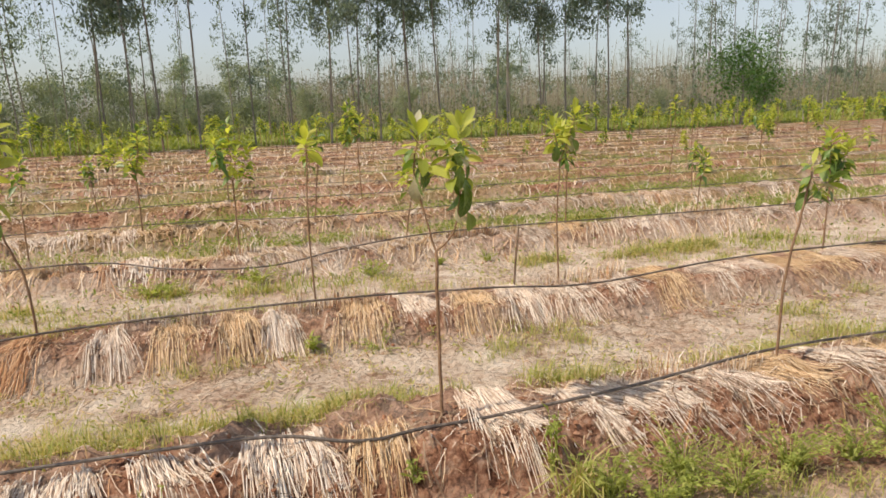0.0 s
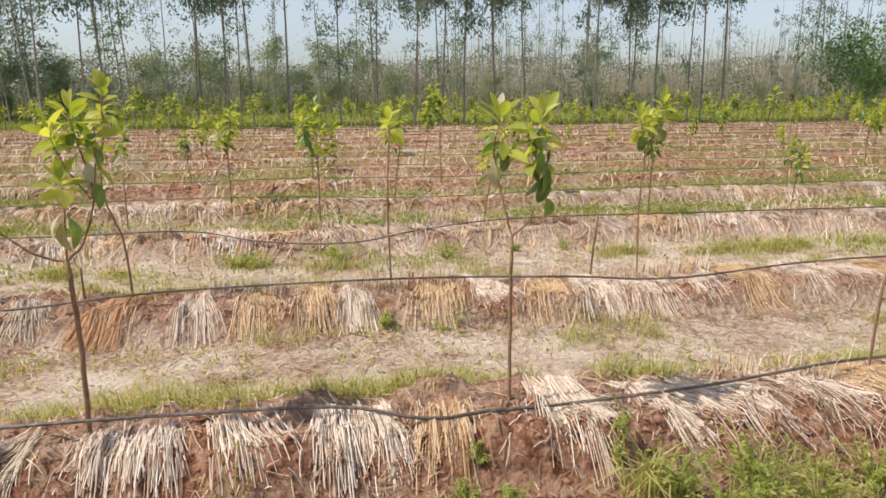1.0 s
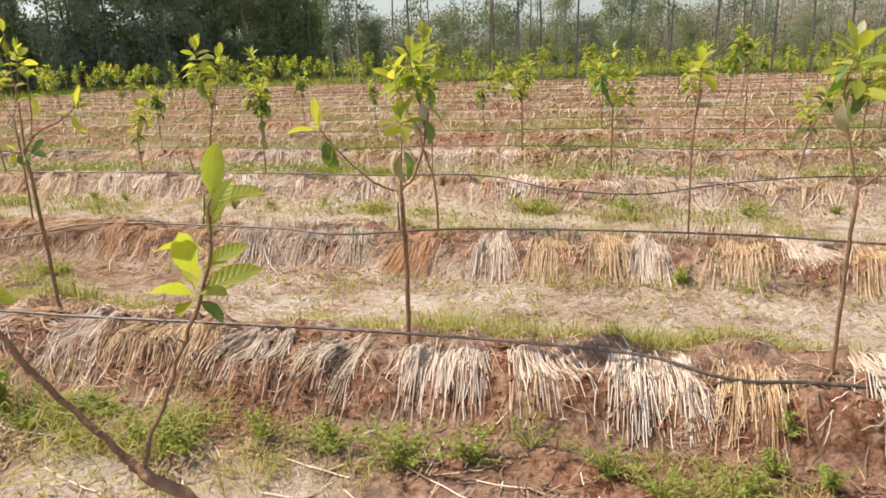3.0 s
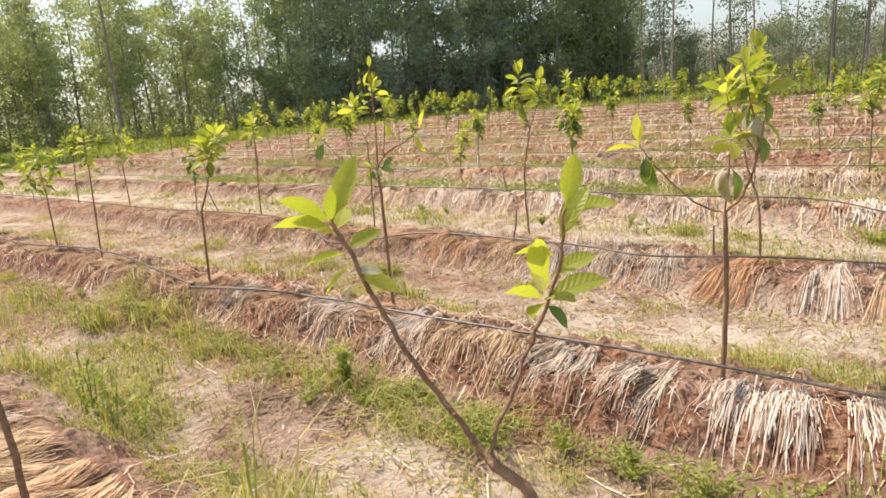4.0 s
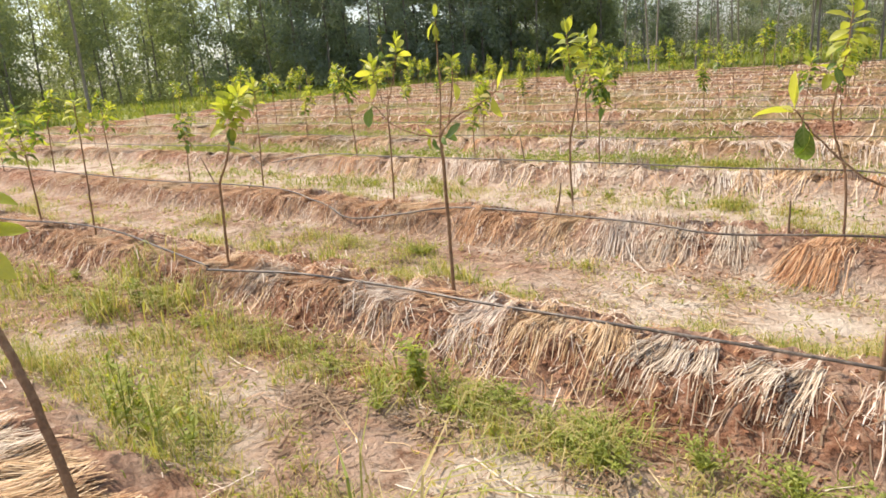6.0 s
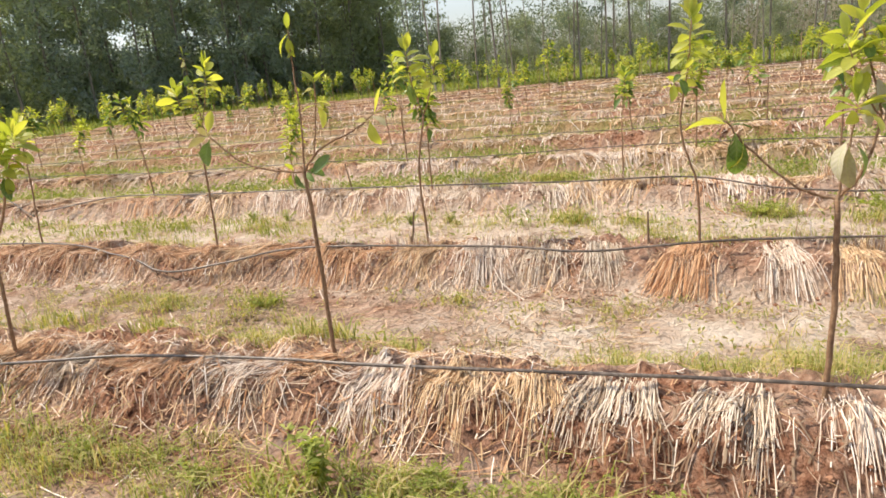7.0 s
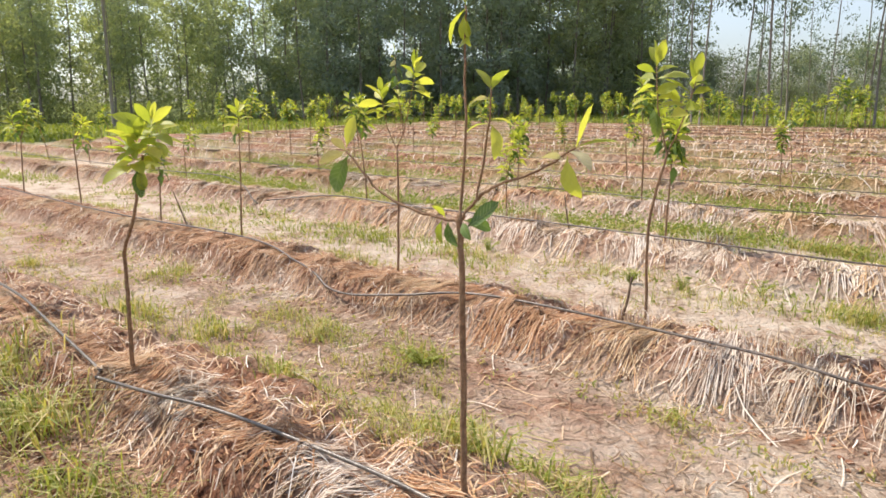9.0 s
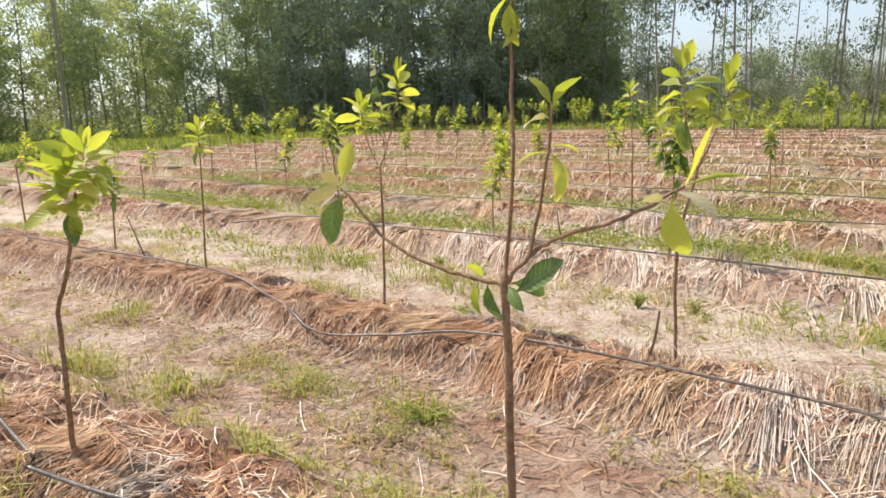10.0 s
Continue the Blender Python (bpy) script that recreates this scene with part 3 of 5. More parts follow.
# place along the row, width, stalks, way they lie, kind: the armfuls that stand apart from one another
FRONT_ROW = [(-2.29, .26, 60, -.1, "grey"), (-1.88, .2, 60, -.25, "grey"), (-1.43, .3, 85, .05, "pale"), (-1.02, .22, 40, .35, "pale"),
             (-0.57, .28, 95, .1, "pale"), (-0.2, .2, 45, -.1, "gold"), (0.3, .3, 110, .2, "pale"), (0.68, .28, 85, .5, "pale"),
             (0.98, .3, 90, .55, "pale"), (1.35, .32, 85, .6, "pale"), (1.75, .3, 80, .6, "gold"), (2.15, .32, 80, .6, "pale"),
             (-2.62, .24, 70, -.15, "gold"), (-2.9, .24, 80, -.4, "gold"), (-3.2, .24, 90, -.35, "pale"), (-3.52, .24, 90, -.45, "rust"),
             (-3.82, .28, 80, -.5, "pale"), (-4.2, .26, 80, -.5, "rust"), (-4.55, .24, 60, -.6, "rust"), (-4.85, .3, 75, -.6, "grey")]
SECOND_ROW = [(-2.9, .25, 60, .1, "grey"), (-2.55, .2, 55, 0., "grey"), (-1.98, .3, 110, -.35, "rust"), (-1.54, .16, 80, .12, "pale"),
              (-1.15, .2, 70, .1, "gold"), (-0.78, .22, 80, .1, "gold"), (-0.53, .2, 80, .1, "pale"), (0.05, .28, 110, -.1, "gold"),
              (0.38, .26, 100, .25, "pale"), (0.78, .24, 85, .05, "gold"), (1.15, .26, 85, .05, "pale"), (1.5, .26, 80, .1, "pale"),
              (1.9, .3, 80, .2, "pale"), (2.3, .3, 80, .2, "gold"), (2.75, .3, 80, .3, "pale"), (-3.3, .28, 75, .1, "pale"),
              (-3.7, .28, 80, .0, "gold"), (-4.05, .3, 85, -.3, "rust"), (-4.4, .3, 85, -.3, "rust"), (-4.8, .3, 90, -.4, "rust")]
WORDS = {"pale": "bleached pale straw bundle draped over the raised bed", "gold": "golden straw bundle draped over the raised bed",
         "rust": "weathered rust-brown straw bundle draped over the bed", "grey": "dull grey-white straw bundle draped over the bed"}
for row, armfuls in ((3, FRONT_ROW), (4, SECOND_ROW)):
    full = list(armfuls)
    lo, hi = min(a[0] for a in armfuls), max(a[0] for a in armfuls)
    x = lo - 0.26
    while x > -12:
        full.append((x, 0.3, 80, r1.normal(-0.45, 0.15), r1.choice(["rust", "rust", "rust", "gold"])))
        x -= r1.uniform(0.2, 0.3)
    x = hi + 0.35
    while x < 6:
        full.append((x, 0.32, 80, r1.normal(0.4, 0.15), r1.choice(["pale", "pale", "gold"])))
        x += r1.uniform(0.3, 0.42)
    for x, width, count, turn, kind in full:
        root = new("straw_bundle")
        root.location = (x, ROW_Y[row], float(height(x, ROW_Y[row])))
        back_to = np.array(root.location)
        long_, back, mess = r1.uniform(0.25, 0.31), 0.06, 0.0
        if turn > 0.15 and x > 0.2:
            back, long_, width = 0.17, r1.uniform(0.38, 0.46), width * 0.72
        elif row == 4:
            back, long_, width = 0.12, r1.uniform(0.38, 0.45), 0.85 * width
            if x < -2.4:
                turn, long_, count, mess = turn + r1.normal(0, 0.3), r1.uniform(0.26, 0.4), int(count * r1.uniform(0.5, 0.95)), 0.4
        elif x < -3.7:
            turn, long_, count, mess = turn + r1.normal(0, 0.35), r1.uniform(0.16, 0.28), int(count * r1.uniform(0.6, 1.0)), 0.7
        elif x < -2.4:
            turn, long_, mess, width, count = turn + r1.normal(0, 0.25), r1.uniform(0.17, 0.27), 0.25, width * r1.uniform(0.65, 0.9), int(count * 0.8)
        if kind in ("pale", "grey") and (x < -3.5 if row == 4 else -3.7 < x < -2.3) and r1.random() < 0.7:
            kind = str(r1.choice(["rust", "gold"]))
        v, f = bundle(x, row, int(count * 3.8), width, long_, turn, r1, back=back, mess=mess)
        part("straw", mesh_of("straw", v - back_to, f, STRAW[kind]), root)["kind"] = "stuff"
        if -5.2 < x < 2.4:
            for _ in range(12):
                v, f = bundle(x, row, 1, width, long_ * 0.95, turn, r1, wide=0.0022, back=back)
                part("stalk", mesh_of("stalk", v - back_to + [0, -0.006, 0.01], f, STRAW[kind]), root)
        tagged(root, WORDS[kind], "straw", "straw bundles on the beds")

# the straw of the farther beds, too far off to tell the armfuls apart, and loose stalks between
for kind in STRAW:
    heap = Heap()
    for row in range(1, len(ROW_Y)):
        if row in (3, 4):
            continue
        far = row > 6
        x = -26.0 if row > 4 else -7.0
        while x < (40 if row > 4 else 3):
            west = 1 / (1 + math.exp((x + (1.9 if row < 5 else 7.4)) / 0.9))
            pick = r1.choice(["pale", "gold", "rust", "grey"], p=[0.5 * (1 - west) + 0.1, 0.2 + 0.15 * west, 0.35 * west + 0.05, 0.15])
            if far and pick == "pale" and r1.random() < 0.55:
                pick = r1.choice(["gold", "grey", "rust"])
            if pick == kind and fbm(x, ROW_Y[row], 0.8) > (0.42 if far else 0.3):
                way = r1.normal(-0.4 * west + 0.25 * (1 - west), 0.35)
                heap.add(*bundle(x, row, 40 if far else (150 if row > 4 else 330), 0.36, r1.uniform(0.2, 0.34) if far else r1.uniform(0.26, 0.4), way, r1, False, 0.0042 if far else (0.003 if row > 4 else 0.0017), 3, 0.12))
                if row > 4 and (kind != "rust" or r1.random() < 0.4):
                    heap.add(*bundle(x, row, 20 if far else 90, 0.4, r1.uniform(0.2, 0.36), way, r1, False, 0.0052 if far else 0.003, 3, 0.34))
            x += r1.uniform(0.17, 0.34) if not far else r1.uniform(0.24, 0.42)
    for row, y0 in enumerate(ROW_Y[1:9], 1):
        n = 1600 if row in (2, 3, 4) else 900
        share = {"pale": 0.2, "gold": 0.3, "rust": 0.3, "grey": 0.2}[kind]
        m_ = int(n * share)
        x = r1.uniform(-11, 5, m_)
        y = y0 + r1.uniform(-0.6, 1.35, m_)
        heap.add(*straws(x, y, r1.uniform(-3.1, 3.1, m_), 0.04 + 0.2 * r1.random(m_) ** 2.5, r1.uniform(0.0012, 0.0028, m_), r1.uniform(0.003, 0.012, m_), r1.normal(0, 0.12, m_), 3, False, r1))
    # broken ends that stand up behind the pipes
    for row, x0, x1, m_ in ((3, 0.2, 3.0, 260), (4, -4.2, 3.0, 1100), (5, -7.0, 8.0, 2600)):
        x = r1.uniform(x0, x1, m_)
        y = ROW_Y[row] + r1.uniform(0.02, 0.2, m_)
        ok = fbm(x, y * 0 + 7 * row, 2.6, 2) > {"pale": 0.45, "gold": 0.6, "rust": 0.72, "grey": 0.6}[kind]
        x, y, m_ = x[ok], y[ok], int(ok.sum())
        if m_:
            heap.add(*blades(x, y, height(x, y) - 0.01, r1.uniform(0.07, 0.19, m_), r1.uniform(0.15, 0.9, m_), r1.uniform(0.0016, 0.0028, m_) * (1.0 if row < 5 else 1.6), r1))
    m_ = {"pale": 1000, "gold": 800, "rust": 1300, "grey": 1200}[kind]
    x, y = r1.uniform(-9, -2.2, m_), np.where(r1.random(m_) < 0.6, r1.uniform(3.4, 4.5, m_), r1.uniform(1.5, 2.5, m_))
    ok = fbm(x, y + 3, 1.6, 3) > 0.45
    x, y, m_ = x[ok], y[ok], int(ok.sum())
    heap.add(*straws(x, y, r1.uniform(-3.1, 3.1, m_), r1.uniform(0.03, 0.13, m_), r1.uniform(0.001, 0.0022, m_), r1.uniform(0.003, 0.014, m_), r1.normal(0, 0.3, m_), 2, False, r1))
    for row in (3, 4):
        m_ = 15000
        x = r1.uniform(-12, 5, m_)
        d = r1.uniform(-0.3, 0.3, m_)
        west = 1 / (1 + np.exp((x + 2.6) / 0.5))
        want = {"pale": 0.3 * (1 - west) + 0.22 * west, "gold": 0.12 + 0.13 * west, "rust": 0.05 + 0.3 * west, "grey": 0.08 + 0.1 * west}[kind] * np.where(x < -2.6, 0.75, 0.4)
        ok = r1.random(m_) < want
        x, y = x[ok], ROW_Y[row] + d[ok]
        m_ = len(x)
        heap.add(*straws(x, y, r1.normal(-0.3, 1.2, m_), (0.03 + 0.12 * r1.random(m_) ** 1.5) * np.where(x < -2.6, 1.0, 0.6), r1.uniform(0.0012, 0.0027, m_) * np.where(x < -2.6, 1.0, 0.75), r1.uniform(0.003, 0.025, m_), r1.normal(0, 0.15, m_), 3, False, r1))
    m_ = {"pale": 16000, "gold": 22000, "rust": 8000, "grey": 6000}[kind]
    far_row = 5 + (12 * r1.random(m_) ** 1.2).astype(int)
    x, y = r1.uniform(-24, 22, m_), np.array(ROW_Y)[far_row] + r1.uniform(-0.45, 0.6, m_)
    heap.add(*straws(x, y, r1.normal(0.2, 1.0, m_), r1.uniform(0.1, 0.32, m_), r1.uniform(0.7, 1.3, m_) * (0.0028 + 0.0009 * (far_row - 5)), r1.uniform(0.005, 0.03, m_), r1.normal(0, 0.2, m_), 2, False, r1))
    tagged(new("straw_mulch", heap.mesh("straw_mulch", STRAW[kind])), kind + " loose straw mulch strewn on beds and furrows", "straw", kind="stuff")

# dry twigs and rotted bits in the furrows
heap = Heap()
n = 24000
row = r1.choice([1, 2, 3, 4, 5, 6], n, p=[0.06, 0.26, 0.28, 0.22, 0.1, 0.08])
x, y = r1.uniform(-11, 5, n), np.array(ROW_Y)[row] + np.where(r1.random(n) < 0.35, r1.uniform(-0.6, -0.3, n), r1.uniform(0.3, 1.6, n))
keep = fbm(x, y, 1.6, 3) > 0.46
x, y = x[keep], y[keep]
n = len(x)
heap.add(*straws(x, y, r1.uniform(-3.1, 3.1, n), r1.uniform(0.015, 0.09, n), r1.uniform(0.001, 0.0045, n), r1.uniform(0.002, 0.012, n), r1.normal(0, 0.45, n), 2, False, r1))
n = 5000
x, y = r1.uniform(-6, 2.8, n), np.where(r1.random(n) < 0.65, 3.05, 4.87) + r1.uniform(-0.6, 0.05, n)
keep = fbm(x, y, 2.2, 3) > 0.45
x, y = x[keep], y[keep]
n = len(x)
heap.add(*straws(x, y, r1.normal(0, 0.9, n), r1.uniform(0.015, 0.11, n), r1.uniform(0.001, 0.004, n), r1.uniform(0.002, 0.03, n), r1.normal(0, 0.6, n), 2, False, r1))
n = 7000
x, y = r1.uniform(-9, -2.4, n), np.where(r1.random(n) < 0.6, r1.uniform(3.4, 4.45, n), r1.uniform(1.5, 2.6, n))
keep = fbm(x, y, 1.9, 3) > 0.44
x, y = x[keep], y[keep]
n = len(x)
heap.add(*straws(x, y, r1.uniform(-3.1, 3.1, n), r1.uniform(0.015, 0.09, n), r1.uniform(0.001, 0.004, n), r1.uniform(0.002, 0.014, n), r1.normal(0, 0.45, n), 2, False, r1))
tagged(new("debris", heap.mesh("debris", LITTER)), "dry brown twigs and rotted plant bits on the furrows", "litter", kind="stuff")

# clods on the beds
lump = np.array([[0, 0, 1], [0.9, 0, 0.3], [0.25, 0.85, 0.35], [-0.75, 0.5, 0.3], [-0.7, -0.55, 0.35], [0.3, -0.85, 0.3], [0, 0, -0.7]])
lump_f = np.array([[0, 1, 2], [0, 2, 3], [0, 3, 4], [0, 4, 5], [0, 5, 1], [6, 2, 1], [6, 3, 2], [6, 4, 3], [6, 5, 4], [6, 1, 5]])
n = 10000
row = r1.choice([2, 3, 4, 5], n, p=[0.08, 0.5, 0.3, 0.12])
x, y = r1.uniform(-10, 4, n), np.array(ROW_Y)[row] + r1.uniform(-0.5, 0.15, n)
size = 0.003 + 0.014 * r1.random(n) ** 3
a = r1.uniform(0, 6.28, n)
shape = lump[None] * r1.uniform(0.7, 1.3, (n, 7, 1)) * size[:, None, None] * [1, 1, 0.9]
shape = np.stack([shape[..., 0] * np.cos(a)[:, None] - shape[..., 1] * np.sin(a)[:, None], shape[..., 0] * np.sin(a)[:, None] + shape[..., 1] * np.cos(a)[:, None], shape[..., 2]], -1)
shape += np.stack([x, y, height(x, y) + 0.05 * size], -1)[:, None]
heap = Heap()
heap.add(shape, (np.arange(n)[:, None, None] * 7 + lump_f[None]).reshape(-1, 3))
tagged(new("clods", heap.mesh("clods", CLOD)), "crumbly reddish brown earth clods on the beds", "soil", kind="stuff")


# ---------------------------------------------------------------- drip pipes
def pipe(points, label, radius=0.0075):
    """A pipe through places x, y, z; it rests on the straw at z, or on the ground where that is higher."""
    line = smooth_line(points, 10)
    line[:, 2] += radius
    ground_z = height(line[:, 0], line[:, 1]) + radius + 0.016
    line[:, 2] = np.maximum(line[:, 2], np.convolve(np.pad(ground_z, 4, "edge"), np.ones(9) / 9, "valid"))
    v, f = tube(line, [radius], 8)
    return tagged(new("drip_pipe", mesh_of("drip_pipe", v, f, PIPE, True)), label, "irrigation pipe", "drip pipes along the beds")


PIPE_WORDS = "black polythene drip pipe lying along a straw-covered bed"
pipe([(-5.32, 2.86, 0.23), (-4.9, 2.9, 0.26), (-4.5, 2.97, 0.275), (-3.8, 3.03, 0.275), (-3.3, 3.02, 0.28), (-2.6, 3.04, 0.285), (-1.9, 3.07, 0.285), (-1.3, 3.07, 0.285), (-0.63, 3.05, 0.275), (-0.27, 2.95, 0.245), (0.18, 2.96, 0.25),
      (0.96, 3.0, 0.27), (1.95, 3.14, 0.28), (3.5, 3.1, 0.28), (6, 3.05, 0.28), (12, 3.05, 0.28)], PIPE_WORDS)
pipe([(-24, 3.05, 0.28), (-16, 3.0, 0.28), (-11, 3.03, 0.28), (-8.9, 2.92, 0.28), (-7.6, 3.05, 0.3), (-6.8, 3.05, 0.3), (-6.1, 2.98, 0.27), (-5.36, 2.9, 0.235)], PIPE_WORDS)
pipe([(-24, 4.9, 0.28), (-14, 4.9, 0.28), (-9.6, 4.8, 0.28), (-7.6, 4.88, 0.29), (-6.8, 4.86, 0.27), (-6.2, 4.74, 0.18), (-5.7, 4.6, 0.14), (-5.2, 4.66, 0.2), (-4.6, 4.80, 0.27), (-3.2, 4.82, 0.265), (-2.6, 4.76, 0.25),
      (-1.7, 4.88, 0.285), (-0.2, 4.91, 0.29), (0.96, 4.85, 0.265), (1.74, 4.73, 0.25), (3.25, 4.93, 0.275), (6, 4.9, 0.28), (14, 4.87, 0.28)], PIPE_WORDS)
pipe([(-24, 7.1, 0.32), (-20, 7.15, 0.33), (-15.4, 7.1, 0.33), (-12.4, 7.1, 0.33), (-11.2, 7.15, 0.34), (-10.3, 6.95, 0.29), (-9.6, 6.62, 0.2), (-9.35, 6.52, 0.17)], PIPE_WORDS)
pipe([(-9.3, 6.62, 0.2), (-8.45, 6.95, 0.29), (-7.3, 6.96, 0.28), (-6.1, 7.0, 0.28), (-4.3, 6.98, 0.28), (-3.1, 6.92, 0.28), (-2.0, 6.95, 0.28), (-1.3, 6.75, 0.2), (-0.5, 6.68, 0.17), (0.3, 6.85, 0.25), (1.3, 7.03, 0.285), (3.5, 7.0, 0.285),
      (6, 6.95, 0.285), (10, 7.02, 0.285), (16, 7.0, 0.285), (30, 7.0, 0.285), (42, 7.0, 0.285)], PIPE_WORDS)
for row in range(6, len(ROW_Y)):
    pts = [(x, ROW_Y[row] + r1.normal(0, 0.1), 0.28) for x in np.arange(-25, 44, 1.7)]
    pipe(pts, PIPE_WORDS, 0.006 if row < 8 else 0.005)


# ---------------------------------------------------------------- guava saplings
def leaf_shape(droop, fold, wide=0.34):
    """A guava leaf of length 1 along +y: a short stalk, an oval blade folded along its midrib and bent by droop; wavy margin."""
    t = np.array([0.0, 0.1, 0.26, 0.45, 0.64, 0.82, 0.94, 1.0])
    w = np.array([0.012, 0.09, 0.40, 0.5, 0.47, 0.32, 0.13, 0.008]) * wide
    a = -droop * t
    y, z = np.cumsum(np.gradient(t) * np.cos(a)), np.cumsum(np.gradient(t) * np.sin(a))
    y, z = y - y[0], z - z[0]
    up = w * fold + 0.014 * np.sin(t * 19)
    v = np.stack([np.stack([-w, y, z + up], -1), np.stack([0 * w, y, z], -1), np.stack([w, y, z + up], -1)], 1).reshape(-1, 3)
    f = [[3 * k + c, 3 * k + c + 1, 3 * k + c + 4, 3 * k + c + 3] for k in range(7) for c in (0, 1)]
    return v, np.array(f)


SHAPES = [leaf_shape(0.45, 0.38, 0.37), leaf_shape(0.95, 0.3, 0.38), leaf_shape(1.3, 0.3, 0.38), leaf_shape(-0.3, 0.42, 0.37)]


def veined(src):
    """A copy of a leaf material with a pale midrib, side veins and their relief, drawn in the leaf's own plane."""
    m = src.copy()
    m.name = src.name + "_veined"
    n, l = m.node_tree.nodes, m.node_tree.links
    bsdf = n["Principled BSDF"]
    tc, sep = n.new("ShaderNodeTexCoord"), n.new("ShaderNodeSeparateXYZ")
    l.new(tc.outputs["Object"], sep.inputs[0])

    def op(kind, a, c=None):
        x = n.new("ShaderNodeMath")
        x.operation = kind
        for slot, v in zip(x.inputs, (a, c)):
            if v is None:
                continue
            if isinstance(v, (int, float)):
                slot.default_value = v
            else:
                l.new(v, slot)
        return x.outputs[0]

    across = op("ABSOLUTE", sep.outputs["X"])
    slant = op("SUBTRACT", sep.outputs["Y"], op("MULTIPLY", across, 0.9))
    side = op("POWER", op("ABSOLUTE", op("SINE", op("MULTIPLY", slant, 34.0))), 0.35)
    rib = op("SMOOTH_MIN", op("MULTIPLY", across, 45.0), 1.0)
    flat = op("MINIMUM", side, rib)
    tint = n.new("ShaderNodeMix")
    tint.data_type = "RGBA"
    colour = bsdf.inputs["Base Color"].links[0].from_socket
    tint.inputs["A"].default_value = (0.46, 0.50, 0.20, 1)
    l.new(op("MULTIPLY_ADD", flat, 0.45), tint.inputs["Factor"])
    tint.inputs["Factor"].links[0].from_node.inputs[2].default_value = 0.55
    l.new(colour, tint.inputs["B"])
    l.new(tint.outputs["Result"], bsdf.inputs["Base Color"])
    bump = n.new("ShaderNodeBump")
    bump.inputs["Strength"].default_value, bump.inputs["Distance"].default_value = 0.22, 0.01
    l.new(flat, bump.inputs["Height"])
    l.new(bump.outputs["Normal"], bsdf.inputs["Normal"])
    return m


LEAF_MESH = {(k, m.name): mesh_of("leaf", *SHAPES[k], v, True) for m in (LEAF_YOUNG, LEAF_OLD, LEAF_DRY) for v in (veined(m),) for k in range(4)}


FAR_SHAPE = (np.array([[0, 0, 0], [-0.2, 0.48, 0.08], [0, 0.5, -0.02], [0.2, 0.48, 0.08], [0, 1.0, -0.25]]), np.array([[0, 2, 4, 1], [0, 3, 4, 2]]))


def leaf_pose(at, way, size, roll=0.0):
    """Where a leaf sits: its stalk at a place, its midrib along a way."""
    y = Vector(way).normalized()
    x = y.cross(Vector((0, 0, 1)))
    if x.length < 0.05:
        x = Vector((1, 0, 0))
    x.normalize()
    z = x.cross(y)
    m = Matrix((x, y, z)).transposed().to_4x4()
    return Matrix.Translation(at) @ m @ Matrix.Rotation(roll, 4, "Y") @ Matrix.Scale(size, 4)


def whorl(tip, axis, pairs, size, r, age=0.0, spacing=0.03):
    """Leaves in crossed pairs along the end of a shoot, the youngest upright at its tip: (shape, material, pose) each."""
    axis = Vector(axis).normalized()
    out = []
    a0 = r.uniform(0, 3.14)
    for k in range(pairs + 3):
        at = Vector(tip) - axis * (spacing * 0.8 * k)
        spread = min(0.35 + 0.27 * k, 1.5) + r.normal(0, 0.16)
        for s in (0, math.pi):
            a = a0 + k * 1.57 + s + r.normal(0, 0.25)
            side = Vector((math.cos(a), math.sin(a), 0))
            side = (side - axis * side.dot(axis)).normalized()
            way = axis * math.cos(spread) + side * math.sin(spread)
            old = r.random() < age + 0.06 * max(k - 4, 0)
            size_k = size * (0.85 + 0.1 * min(k, 3)) * r.uniform(0.75, 1.15)
            shape = 3 if k == 0 else (0 if k < 4 or r.random() < 0.65 else 1)
            if old and r.random() < 0.5:
                way, shape = way + Vector((0, 0, -0.8)), 2
            out.append((shape, LEAF_DRY if old and r.random() < 0.12 else (LEAF_OLD if old else LEAF_YOUNG), leaf_pose(at, way, size_k, r.normal(0, 0.55))))
    return out


def stem_mesh(lines):
    heap = Heap()
    for nth, (pts, thick) in enumerate(lines):
        stout = 0.95 if nth == 0 else 0.78
        line = smooth_line(pts, 6)
        line[1:-1] += np.random.default_rng(len(line)).normal(0, 0.0016, (len(line) - 2, 3))
        heap.add(*tube(line, [stout * w for w in thick], 7))
        for k in range(4, len(line) - 3, 5):
            knot = line[k]
            heap.add(*tube([knot, knot + [0.006 * (-1) ** k, -0.006, 0.006]], [thick[0] * stout * 0.95, thick[-1] * 0.3], 5))
    return heap.mesh("stem", BARK, True)


def sapling(x, y, lines, leaves, label, z=None):
    """A young guava tree: one stem mesh and every leaf a mesh of its own."""
    root = new("guava_sapling")
    root.location = (x, y, 0.272 if z is None else z)
    first, thick = lines[0]
    lines = [([(first[0][0], first[0][1], -0.1)] + list(first), thick)] + lines[1:]
    part("stem", stem_mesh(lines), root)
    for shape, mat, m in leaves:
        part("leaf", LEAF_MESH[shape, mat.name], root, m=m)
    return tagged(root, label, "sapling", "young guava trees in rows")


def shoot(xz, thick, y=None):
    """A branch given by its places across and up, with its depth drifting by y."""
    n_ = len(xz)
    return ([(a, (y or 0.0) * k / (n_ - 1), c) for k, (a, c) in enumerate(xz)], thick)


r2 = np.random.default_rng(11)


def one(at, way, size, shape, mat, roll=0.0):
    return (shape, mat, leaf_pose(at, way, size, roll))


